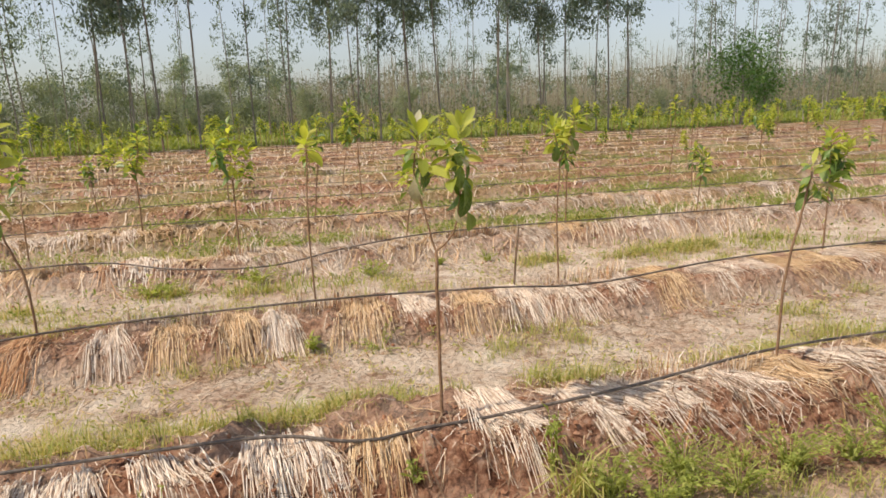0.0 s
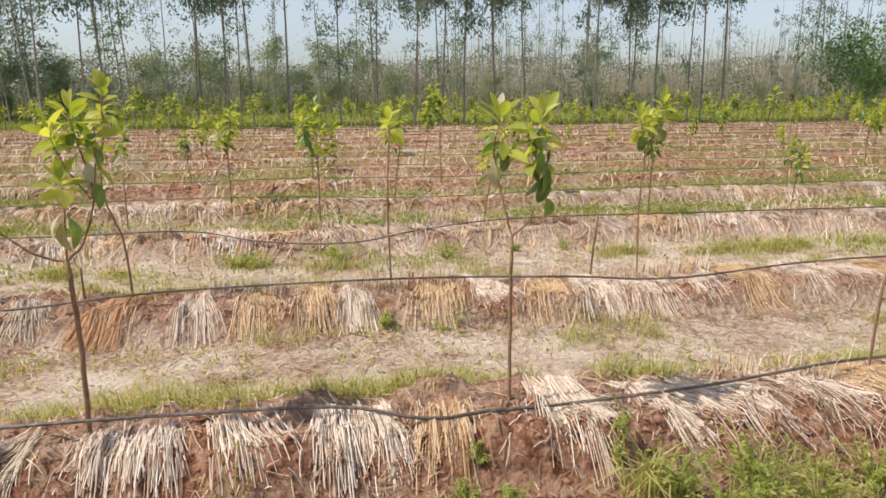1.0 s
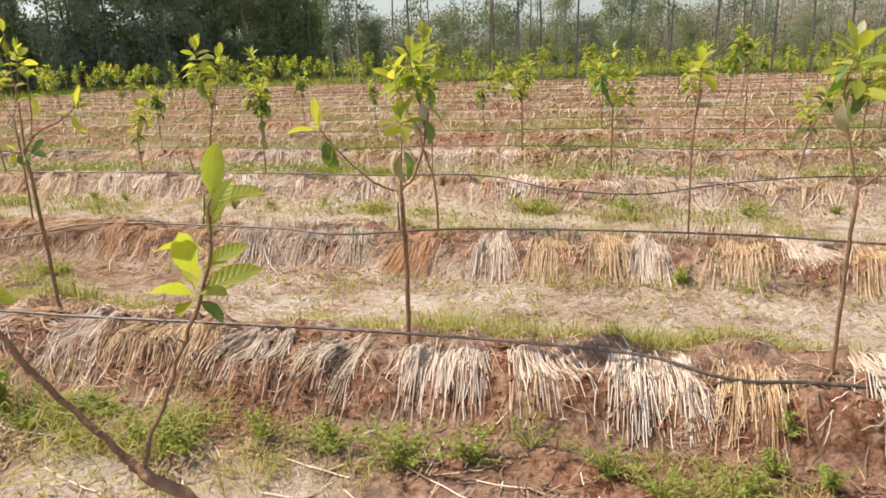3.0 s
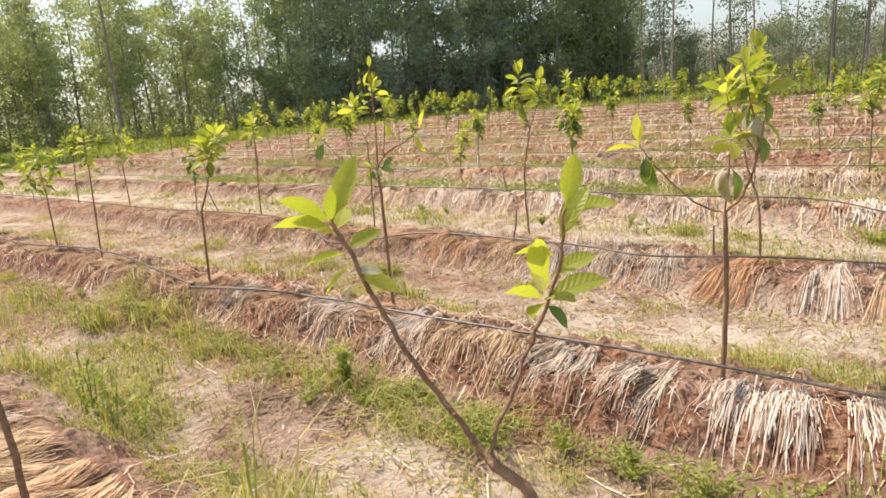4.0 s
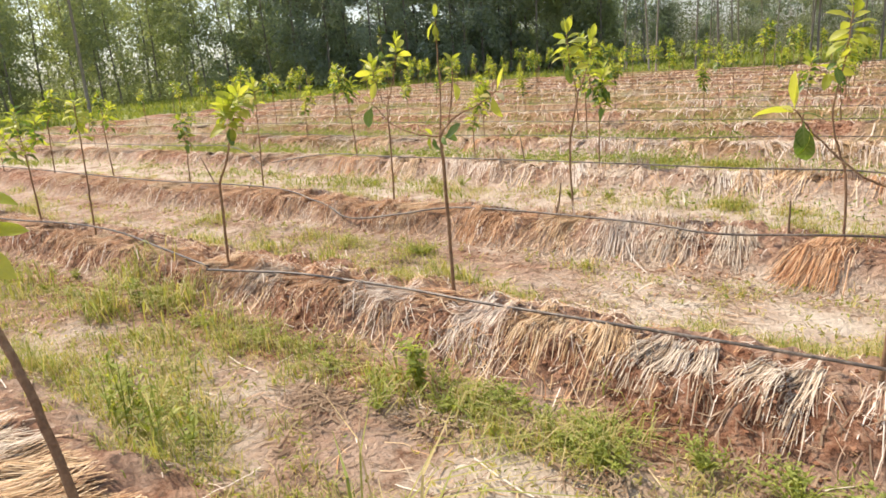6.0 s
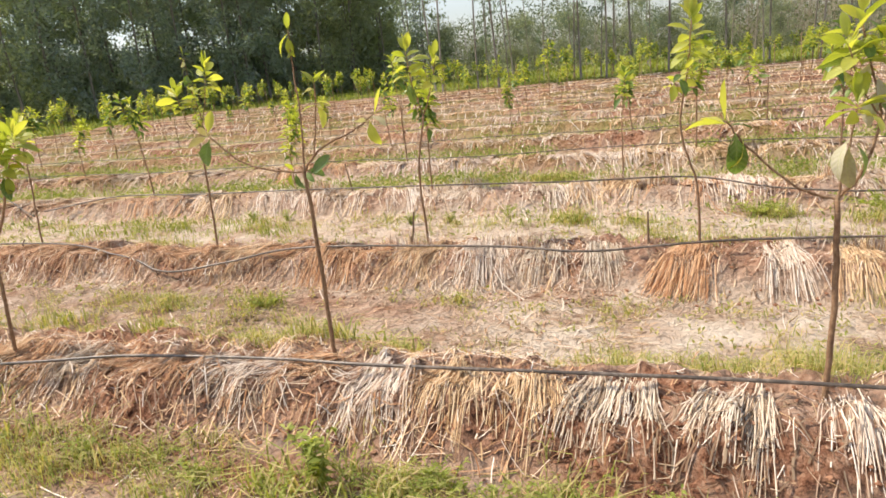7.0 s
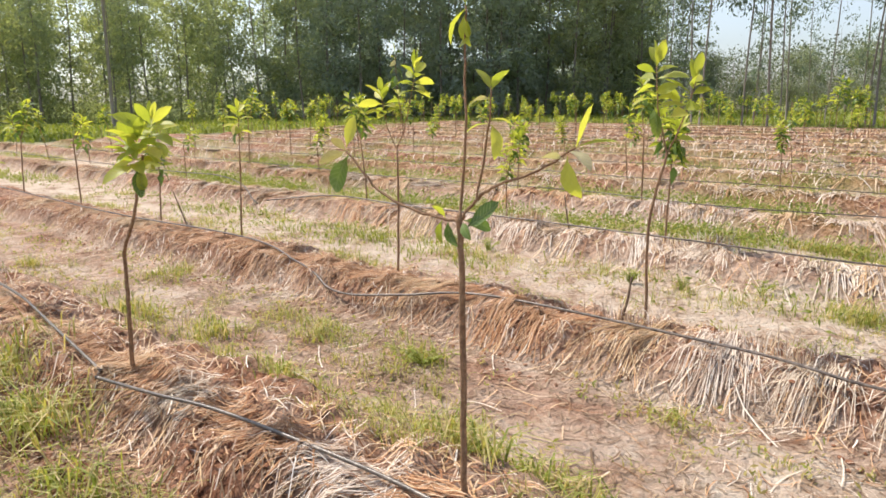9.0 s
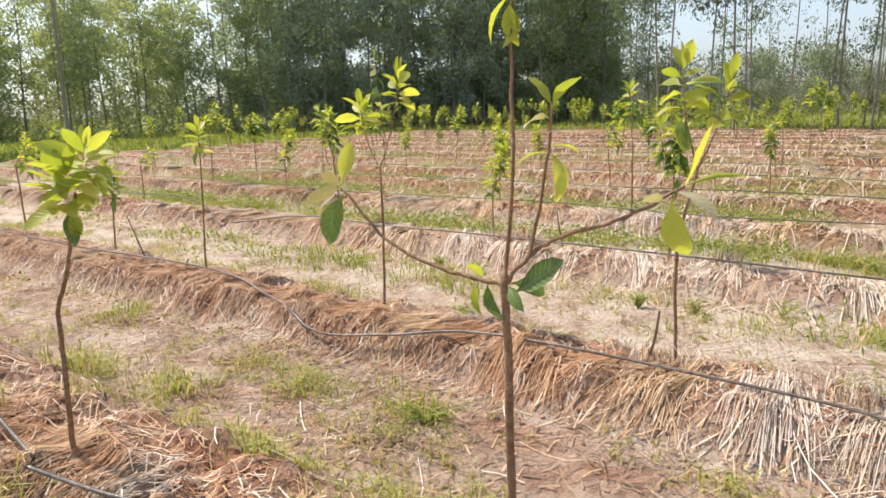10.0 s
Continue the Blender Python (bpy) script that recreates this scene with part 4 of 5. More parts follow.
def facing(at, along, up, nearer, size, shape, mat, roll):
    """A leaf whose way is given by its parts along the row's slant, upwards and out of it."""
    way = Vector((0.62, 0.78, 0)) * along + Vector((0, 0, 1)) * up + Vector((0.78, -0.62, 0)) * nearer
    return (shape, mat, leaf_pose(at, way, size, roll))


Y_, O_, D_ = LEAF_YOUNG, LEAF_OLD, LEAF_DRY
# front row, forked, two crowns with hanging old leaves
sapling(0.086, 3.06, [shoot([(0, 0), (0, 0.36), (0, 0.69)], [0.0085, 0.0075]), shoot([(0, 0.69), (-0.04, 0.85), (-0.07, 1.01), (-0.05, 1.14)], [0.006, 0.0035], 0.04),
                      shoot([(0, 0.69), (0.07, 0.77), (0.10, 0.94), (0.10, 1.13)], [0.006, 0.0035], -0.05)],
        whorl((-0.05, 0.04, 1.17), (-0.1, 0, 1), 5, 0.135, r2, 0.08, 0.026) + whorl((0.1, -0.05, 1.18), (0.1, 0, 1), 6, 0.12, r2, 0.12, 0.03)
        + [one((-0.07, 0.02, 1.0), (-0.3, -0.3, -1), 0.14, 2, D_), one((-0.06, 0.03, 1.05), (0.4, -0.4, -0.5), 0.11, 2, O_)]
        + [one((0.1, -0.05, 0.98 + 0.03 * k), (math.cos(2.1 * k), math.sin(2.1 * k), -0.9), 0.11, 1 + k % 2, O_) for k in range(6)]
        + [one((-0.065, 0.03, 1.02 + 0.022 * k), (math.cos(2.4 * k + 0.5), math.sin(2.4 * k + 0.5), -0.15 - 0.1 * (k % 3)), 0.085, 1 + k % 2, (O_, Y_, O_, D_)[k % 4]) for k in range(6)]
        + [one((0.1, -0.05, 1.04 + 0.02 * k), (math.cos(2.4 * k), math.sin(2.4 * k), 0.1 - 0.12 * (k % 3)), 0.08, 1 + k % 2, (Y_, O_, D_)[k % 3]) for k in range(6)]
        + [one((0.11, -0.04, 0.96), (0.1, -0.5, -1), 0.155, 2, O_), one((0.09, -0.03, 0.96), (0.4, 0.3, -1), 0.135, 2, O_, 0.8), one((0.12, -0.04, 0.86), (0.45, -0.2, -1), 0.13, 2, O_, 1.0), one((0.08, -0.05, 0.88), (-0.45, -0.3, -0.9), 0.1, 2, D_, 0.6)],
        "forked young guava tree with two yellow-green leaf crowns")
# front row, three branches
sapling(-1.6, 3.1, [shoot([(0, 0), (0.012, 0.34), (0, 0.65)], [0.012, 0.0095]), shoot([(0, 0.65), (-0.11, 0.69), (-0.26, 0.83), (-0.33, 0.92)], [0.006, 0.0035], -0.03),
                    shoot([(0, 0.65), (0.018, 0.80), (0.03, 0.94)], [0.0055, 0.003], -0.04), shoot([(0.11, 0.88), (0.04, 1.0), (0.0, 1.12)], [0.004, 0.0025], -0.02), shoot([(0.11, 0.88), (0.13, 1.0), (0.13, 1.14)], [0.004, 0.0025], 0.06), shoot([(0, 0.65), (0.06, 0.72), (0.11, 0.88), (0.08, 1.04), (0.05, 1.18)], [0.007, 0.0035], 0.06)],
        [one((-0.33, -0.03, 0.92), (0.12, -0.15, 1), 0.135, 3, Y_, 0.5), one((-0.33, -0.03, 0.92), (-0.25, 0.3, 0.9), 0.11, 3, Y_, 0.6), one((-0.33, -0.03, 0.91), (-0.9, -0.3, 0.15), 0.14, 0, Y_, 0.5), one((-0.33, -0.03, 0.91), (-0.6, 0.5, 0.3), 0.1, 0, Y_), one((-0.32, -0.03, 0.9), (0.6, 0.3, 0.2), 0.09, 1, O_), one((-0.3, -0.03, 0.88), (0.12, -0.3, -1), 0.175, 2, O_, 0.3), one((-0.28, -0.03, 0.86), (0.35, 0.1, -1), 0.12, 2, Y_, 0.5), one((-0.3, -0.03, 0.87), (-0.5, 0.1, -0.6), 0.09, 2, O_)]
        + whorl((0.03, -0.04, 0.95), (0, 0, 1), 3, 0.115, r2, 0.0, 0.008) + whorl((0.0, -0.02, 1.13), (-0.4, 0, 1), 3, 0.105, r2, 0.05, 0.018) + whorl((0.13, 0.06, 1.13), (0.4, 0.1, 1), 3, 0.1, r2, 0.1, 0.018) + [one((0.02, -0.03, 0.84), (-0.7, -0.4, -0.6), 0.14, 2, D_), one((0.02, -0.03, 0.82), (-0.3, -0.5, -1), 0.15, 2, D_), one((0.03, -0.03, 0.83), (0.7, -0.3, -0.7), 0.14, 2, O_)]
        + whorl((0.05, 0.06, 1.2), (0, 0, 1), 5, 0.11, r2, 0.12, 0.025) + [one((0.08, 0.05, 1.06), (-0.6, -0.5, -0.7), 0.12, 2, D_), one((0.09, 0.05, 1.02), (0.5, -0.6, -0.8), 0.13, 2, D_)] + [one((0.09, 0.05, 1.0), (0.8, 0, -0.2), 0.13, 1, Y_), one((0.1, 0.05, 0.95), (0.7, -0.5, -0.6), 0.13, 2, O_), one((0.1, 0.05, 0.97), (-0.5, -0.6, -0.5), 0.12, 2, D_)]
        + [one((0.06, 0.05, 1.08 + 0.02 * k), (math.cos(2.4 * k), math.sin(2.4 * k), -0.1 - 0.1 * (k % 3)), 0.085, 1 + k % 2, (Y_, D_, O_)[k % 3]) for k in range(6)],
        "three-branched young guava tree with yellow-green and greyed leaves")
# front row, wide-spread branches and a bare leader
sapling(-3.498, 3.13, [shoot([(0, 0), (0.0, 0.35), (-0.008, 0.70), (-0.01, 0.83)], [0.0112, 0.0088]),
                       shoot([(-0.01, 0.83), (0.008, 1.01), (0.01, 1.25), (0.01, 1.36)], [0.0058, 0.0028]),
                       shoot([(-0.01, 0.81), (-0.14, 0.82), (-0.31, 0.87), (-0.45, 0.98)], [0.006, 0.004], 0.0),
                       shoot([(-0.01, 0.81), (0.05, 0.88), (0.12, 0.92), (0.23, 0.96), (0.33, 1.02)], [0.006, 0.0035]), shoot([(0.045, 0.875), (0.08, 1.05), (0.09, 1.16)], [0.0045, 0.0028])],
        [one((0.01, 0, 1.35), (-0.5, -0.2, -0.4), 0.10, 1, Y_), one((0.01, 0, 1.34), (-0.1, -0.5, -1), 0.09, 2, Y_), one((0.01, 0, 1.33), (0.15, 0.4, -1), 0.085, 2, Y_), one((0.01, 0, 1.36), (0.3, -0.2, 0.9), 0.07, 3, Y_), one((0.01, 0, 1.36), (-0.3, 0.3, 0.9), 0.06, 3, O_),
         one((-0.44, 0, 0.97), (-0.45, -0.3, -0.8), 0.145, 2, O_, 1.1), one((-0.45, 0, 0.98), (-0.85, -0.35, -0.25), 0.10, 0, D_, 0.9), one((-0.45, 0, 0.98), (-0.1, -0.5, 0.5), 0.075, 0, D_, 0.9), one((-0.45, 0, 0.99), (0.3, 0.25, 1), 0.105, 3, Y_, 1.2),
         one((0.31, 0, 1.0), (0.1, -0.3, -1), 0.125, 2, Y_, 0.4), one((0.33, 0, 1.02), (0.5, 0.1, 0.9), 0.11, 3, Y_), one((0.33, 0, 1.02), (0.8, 0.3, 0.35), 0.10, 0, Y_), one((0.31, 0, 1.01), (0.9, -0.4, 0.1), 0.10, 1, D_), one((0.3, 0, 0.99), (-0.3, -0.8, 0.3), 0.08, 0, D_, 0.6),
         one((0.09, 0, 1.15), (0.6, -0.2, 0.7), 0.09, 0, Y_), one((0.09, 0, 1.15), (-0.5, 0.1, 0.8), 0.085, 0, Y_), one((0.09, 0, 1.13), (-0.4, -0.7, 0.2), 0.075, 1, D_, 0.5), one((0.088, 0, 1.07), (0.7, -0.2, -0.6), 0.10, 2, Y_), one((0.085, 0, 1.07), (-0.6, -0.4, 0.1), 0.07, 1, Y_), one((0.085, 0, 1.08), (0.4, 0.6, 0.2), 0.07, 1, Y_),
         one((-0.07, 0, 0.81), (-0.3, -0.3, -0.7), 0.08, 2, Y_, 0.9), one((-0.05, 0, 0.81), (-0.1, -0.1, -1), 0.09, 2, O_, 1.0), one((-0.06, 0, 0.815), (-0.2, -0.4, 0.6), 0.06, 0, Y_, 0.6), one((0.0, 0, 0.81), (0.35, -0.5, -0.2), 0.07, 1, O_, 0.8), one((0.01, 0, 0.795), (0.7, 0.15, 0.45), 0.135, 3, O_, 1.0), one((0.0, 0, 0.815), (0.6, 0.5, -0.1), 0.1, 1, O_, 1.0)],
        "young guava tree with wide bare branches and few leaves")
# front row, slim bent stem with one bright crown
sapling(-5.289, 3.01, [shoot([(0, 0), (0.03, 0.29), (0.05, 0.50), (0.16, 0.66), (0.25, 0.82), (0.30, 0.93)], [0.0115, 0.005])],
        whorl((0.34, 0.03, 1.06), (0.2, 0.1, 1), 6, 0.118, r2, 0.0, 0.016) + whorl((0.25, -0.03, 0.97), (-0.25, -0.1, 1), 6, 0.11, r2, 0.0, 0.016) + whorl((0.31, -0.02, 0.99), (0.4, -0.2, 0.9), 4, 0.11, r2, 0.0, 0.012) + [one((0.27, 0, 0.88), (0.5, -0.2, -1), 0.11, 2, Y_), one((0.26, 0, 0.87), (-0.3, -0.3, -1), 0.09, 2, O_)],
        "slim bent young guava tree with one bright leaf crown")
sapling(-7.28, 3.09, [shoot([(0, 0), (0.06, 0.45), (0.10, 0.8), (0.12, 1.05)], [0.010, 0.004])], whorl((0.12, 0, 1.08), (0.1, 0, 1), 7, 0.11, r2, 0.1) + whorl((0.1, 0.02, 0.85), (0.5, 0, 0.6), 2, 0.10, r2, 0.3), "slim young guava tree with small leaf crown")
sapling(1.861, 3.12, [shoot([(0, 0), (0.02, 0.4), (0.10, 0.75), (0.13, 0.9)], [0.009, 0.005]), shoot([(0.10, 0.75), (0.25, 0.86)], [0.005, 0.003])], whorl((0.13, 0, 0.93), (0, 0, 1), 4, 0.10, r2, 0.6) + whorl((0.26, 0, 0.87), (0.6, 0, 0.5), 4, 0.10, r2, 0.8), "small young guava tree with drooping dark leaves")
# the row that is stepped over
Z0 = (-1.088, 1.046)
sapling(*Z0, [([(0.0, 0, 0), (-0.01, 0, 0.4), (-0.07, -0.025, 0.74), (-0.132, -0.039, 0.815)], [0.0095, 0.0072]),
              ([(-0.132, -0.039, 0.815), (-0.2, -0.046, 0.885), (-0.26, -0.06, 0.978), (-0.297, -0.073, 1.058), (-0.315, -0.075, 1.098)], [0.0052, 0.0032]),
              ([(-0.132, -0.039, 0.815), (-0.128, 0.025, 0.895), (-0.12, 0.08, 0.958), (-0.10, 0.09, 1.028), (-0.09, 0.09, 1.088)], [0.0036, 0.0025]),
              ([(-0.136, -0.04, 0.813), (-0.152, -0.046, 0.835)], [0.004, 0.003])],
        [facing(at, a_, u_, n_, size, shape, mat, roll) for at, a_, u_, n_, size, shape, mat, roll in (
            ((-0.315, -0.075, 1.093), 0.53, 0.85, 0.0, 0.088, 3, Y_, 0.85), ((-0.315, -0.075, 1.088), -0.73, 0.66, -0.1, 0.074, 0, Y_, 1.0), ((-0.315, -0.075, 1.083), -0.9, 0.4, 0.25, 0.08, 0, Y_, 0.7),
            ((-0.314, -0.075, 1.078), -0.6, 0.4, 0.6, 0.045, 0, Y_, 0.5), ((-0.315, -0.075, 1.088), 0.1, 0.9, 0.4, 0.05, 3, Y_, 0.2), ((-0.312, -0.075, 1.078), 0.3, 0.5, -0.8, 0.07, 0, Y_, 0.3),
            ((-0.30, -0.073, 1.058), 0.85, 0.5, 0.1, 0.052, 0, Y_, 0.9), ((-0.30, -0.073, 1.053), -0.95, 0.12, 0.2, 0.052, 0, Y_, 0.7), ((-0.293, -0.072, 1.038), -0.8, -0.35, 0.3, 0.052, 0, Y_, 0.6),
            ((-0.288, -0.07, 1.028), 0.9, -0.3, 0.3, 0.058, 0, Y_, 0.7), ((-0.29, -0.07, 1.033), 0.8, 0.05, 0.5, 0.036, 0, D_, 0.8), ((-0.285, -0.07, 1.018), -0.7, -0.1, 0.5, 0.04, 1, D_, 0.5),
            ((-0.09, 0.09, 1.088), 0.2, 0.97, 0.0, 0.068, 3, Y_, 1.3), ((-0.09, 0.09, 1.083), 0.95, 0.25, 0.1, 0.07, 0, Y_, 0.5), ((-0.10, 0.09, 1.048), 0.3, 0.9, 0.25, 0.074, 0, Y_, 1.2),
            ((-0.105, 0.088, 1.028), -0.95, 0.45, 0.2, 0.069, 0, Y_, 0.6), ((-0.115, 0.084, 0.993), -0.35, 0.9, 0.2, 0.082, 0, Y_, 1.2), ((-0.112, 0.085, 1.003), 0.75, 0.5, 0.3, 0.064, 0, Y_, 0.8),
            ((-0.12, 0.08, 0.973), 0.95, 0.45, 0.25, 0.087, 0, Y_, 0.6), ((-0.12, 0.08, 0.973), -0.9, 0.60, 0.25, 0.072, 0, Y_, 0.7), ((-0.12, 0.08, 0.968), 0.7, -0.45, 0.5, 0.046, 1, O_, 0.5),
            ((-0.12, 0.08, 0.968), -0.6, 0.30, 0.8, 0.064, 0, Y_, 0.3), ((-0.12, 0.08, 0.978), 0.2, 0.5, -0.8, 0.070, 0, Y_, 0.2), ((-0.12, 0.08, 0.973), 0.25, 0.45, 0.95, 0.064, 0, Y_, 0.2))],
        "forked young guava tree with fresh translucent yellow-green leaves", 0.236)
sapling(-2.86, 0.95, [shoot([(0.0, 0), (0.0, 0.33), (-0.1, 0.56), (-0.2, 0.72)], [0.012, 0.009]), shoot([(-0.2, 0.72), (-0.17, 0.88), (-0.16, 1.0), (-0.16, 1.12)], [0.006, 0.0035]), shoot([(-0.2, 0.72), (-0.32, 0.74), (-0.42, 0.8)], [0.006, 0.004])],
        whorl((-0.16, 0, 1.14), (0, 0, 1), 6, 0.105, r2, 0.05, 0.045) + whorl((-0.42, 0, 0.82), (-0.4, 0, 0.8), 3, 0.10, r2) + [one((-0.17, 0, 0.9), (0.6, -0.4, 0.3), 0.11, 1, Y_), one((-0.17, 0, 0.88), (0.0, -0.6, -0.6), 0.09, 2, O_)],
        "young guava tree with leaning forked stem beside the path", 0.295)
# second row
sapling(-1.957, 5.01, [shoot([(0, 0), (-0.02, 0.34), (-0.11, 0.67), (-0.07, 1.02), (-0.05, 1.28)], [0.010, 0.004])], whorl((-0.05, 0, 1.3), (0, 0, 1), 6, 0.14, r2, 0.08, 0.035) + whorl((-0.09, -0.03, 1.0), (0.5, -0.3, 0.6), 3, 0.11, r2, 0.4), "tall young guava tree with long leafy crown")
sapling(-0.254, 4.99, [shoot([(0, 0), (-0.01, 0.55), (0.01, 0.99), (0.012, 1.06)], [0.0085, 0.004])], whorl((0.012, 0, 1.09), (0.1, 0, 1), 3, 0.15, r2, 0.02, 0.018), "upright slim guava sapling with small top crown")
sapling(1.634, 5.15, [shoot([(0, 0), (-0.01, 0.46), (0.01, 0.84), (-0.04, 1.08)], [0.009, 0.004]), shoot([(0.01, 0.84), (0.08, 1.0), (0.13, 1.18)], [0.006, 0.003])], whorl((-0.05, 0, 1.1), (-0.3, 0, 1), 5, 0.135, r2, 0.2) + whorl((0.14, 0, 1.2), (0.2, 0, 1), 6, 0.13, r2, 0.15) + [one((-0.03, -0.02, 0.98), (-0.1, -0.4, -1), 0.17, 2, O_), one((-0.03, 0.02, 0.95), (-0.3, 0.2, -1), 0.15, 2, O_)], "forked young guava tree with long hanging leaves")
sapling(-3.769, 5.06, [shoot([(0, 0), (-0.01, 0.48), (0.06, 0.85)], [0.010, 0.007]), shoot([(0.06, 0.85), (0.0, 1.08), (-0.02, 1.28)], [0.006, 0.003]), shoot([(0.06, 0.85), (0.13, 1.02), (0.18, 1.2)], [0.006, 0.003])], whorl((-0.02, 0, 1.31), (0, 0, 1), 4, 0.15, r2, 0.12, 0.04) + whorl((0.18, 0, 1.22), (0.2, 0, 1), 4, 0.145, r2, 0.1, 0.035) + [one((-0.01, 0, 1.08), (-0.2, -0.5, -1), 0.14, 2, O_), one((0.0, 0, 1.06), (0.1, -0.5, -1), 0.15, 2, O_)], "forked young guava tree with two full crowns")
sapling(-5.583, 5.05, [shoot([(0, 0), (0.02, 0.45), (0.015, 0.80)], [0.010, 0.007]), shoot([(0.015, 0.80), (-0.07, 0.95), (-0.12, 1.15)], [0.005, 0.003]), shoot([(0.015, 0.80), (0.10, 0.98), (0.19, 1.28)], [0.006, 0.003]), shoot([(0.08, 0.95), (0.03, 1.2), (0.02, 1.42)], [0.004, 0.0025])], whorl((-0.12, 0, 1.17), (-0.2, 0, 1), 4, 0.14, r2, 0.08) + whorl((0.19, 0, 1.33), (0.1, 0, 1), 4, 0.145, r2, 0.0) + whorl((0.02, 0, 1.43), (0, 0, 1), 3, 0.08, r2, 0.5, 0.06), "three-topped young guava tree with bright crowns")
sapling(-7.497, 5.06, [shoot([(0, 0), (0.05, 0.5), (0.07, 0.82), (0.09, 1.0)], [0.010, 0.004])], whorl((0.09, 0, 1.05), (0.1, 0, 1), 5, 0.135, r2, 0.05), "slim young guava tree with dense top crown")


def sapling_kind(seed):
    """Stem and joined crown of a farther sapling, as arrays."""
    r = np.random.default_rng(seed)
    tall = r.uniform(0.85, 1.15)
    fork = tall * r.uniform(0.55, 0.75)
    lines, lv = [], []
    lean = r.normal(0, 0.05)
    lines.append(([(0, 0, 0), (lean * 0.4, 0, fork * 0.5), (lean, 0, fork)], [0.010, 0.007]))
    for k in range(int(r.integers(1, 5))):
        a = r.uniform(0, 6.28)
        out = r.uniform(0.03, 0.2)
        tip = (lean + math.cos(a) * out, math.sin(a) * out, tall * r.uniform(0.88, 1.12))
        lines.append(([(lean, 0, fork), (lean + math.cos(a) * out * 0.7, math.sin(a) * out * 0.7, (fork + tip[2]) / 2), tip], [0.006, 0.003]))
        lv += whorl(tip, (math.cos(a) * 0.2, math.sin(a) * 0.2, 1), int(r.integers(6, 11)), 0.122, r, r.uniform(0.05, 0.4), 0.03)
    young, old = Heap(), Heap()
    for shape, mat, m in lv:
        v, f = FAR_SHAPE
        v = v @ np.array(m.to_3x3()).T + np.array(m.translation)
        (young if mat is LEAF_YOUNG else old).add(v, f)
    if not old.n:
        old.add(young.v[0], young.f[0])
    return lines, young, old


kinds, arrays = [], []
for k in range(9):
    lines, young, old = sapling_kind(300 + k)
    root = new("guava_sapling")
    part("stem", stem_mesh(lines), root)
    part("young_foliage", young.mesh("young_foliage", LEAF_YOUNG, True), root, "yellow-green upper leaves")
    part("old_foliage", old.mesh("old_foliage", LEAF_OLD, True), root, "darker lower leaves")
    tagged(root, "young guava tree with yellow-green crown on a straw bed", "sapling")
    kinds.append(root)
    arrays.append((young, old))
spots = []
for row, y0, lo, hi in ((3, 3.1, -24, -8), (3, 3.1, 3, 9), (4, 5.05, -24, -8.4), (4, 5.05, 3.0, 12)):
    x = hi - 0.5
    while x > lo:
        spots.append((x, y0 + r2.normal(0, 0.05), r2.uniform(0.85, 1.15)))
        x -= r2.uniform(1.7, 2.0)
for row in range(5, 10):
    x = -24.5 + r2.uniform(0, 1)
    shift = 0.28 if row == 5 else 0.12
    while x < 8 + 2.2 * row:
        if r2.random() < 0.92:
            spots.append((x, ROW_Y[row] + shift + r2.normal(0, 0.07), r2.uniform(0.75, 1.2)))
        x += r2.uniform(1.7, 2.05)
plant_copies(kinds, spots, "young guava trees in rows", 6)
far_y, far_o, far_s = Heap(), Heap(), Heap()
for row in range(10, len(ROW_Y) + 3):
    y0 = ROW_Y[row] if row < len(ROW_Y) else ROW_Y[-1] + 1.6 * (row - len(ROW_Y) + 1)
    x = -26.0
    while x < 40:
        young, old = arrays[int(r2.integers(len(arrays)))]
        s, a = r2.uniform(0.8, 1.25), r2.uniform(0, 6.28)
        turn = np.array([[math.cos(a), -math.sin(a), 0], [math.sin(a), math.cos(a), 0], [0, 0, 1]]) * s
        at = np.array([x, y0 + 0.1 + r2.normal(0, 0.08), 0.22])
        for dst, src in ((far_y, young), (far_o, old)):
            dst.add(np.concatenate(src.v) @ turn.T + at, np.concatenate(src.f))
        far_s.add(*tube([at - [0, 0, 0.05], at + [0.02, 0, 0.5], at + [0, 0, 1.0 * s]], [0.012, 0.007], 4))
        x += r2.uniform(1.7, 2.1)
for nm, hp, mt in (("far_sapling_leaves", far_y, LEAF_YOUNG), ("far_sapling_old_leaves", far_o, LEAF_OLD), ("far_sapling_stems", far_s, BARK)):
    tagged(new(nm, hp.mesh(nm, mt, True)), "young guava trees in the farther orchard rows", "sapling", kind="stuff")

# ---------------------------------------------------------------- stakes
for x, y, tall, lean in ((-8.24, 5.0, 0.36, -0.36), (-7.52, 4.95, 0.09, -0.2), (-5.42, 7.2, 0.34, -0.1), (-0.10, 4.99, 0.07, 0.0), (-3.884, 4.97, 0.27, 0.12), (-2.262, 5.03, 0.2, 0.0), (1.2, 5.0, 0.45, 0.05)):
    z = float(height(x, y))
    v, f = tube([(x, y, z - 0.05), (x + lean * 0.4, y, z + tall * 0.5), (x + lean * tall * 2, y, z + tall)], [0.0085, 0.006], 6)
    tagged(new("stake", mesh_of("stake", v, f, STICK, True)), "short brown wooden stake standing in the bed", "stake", "stakes in the beds")


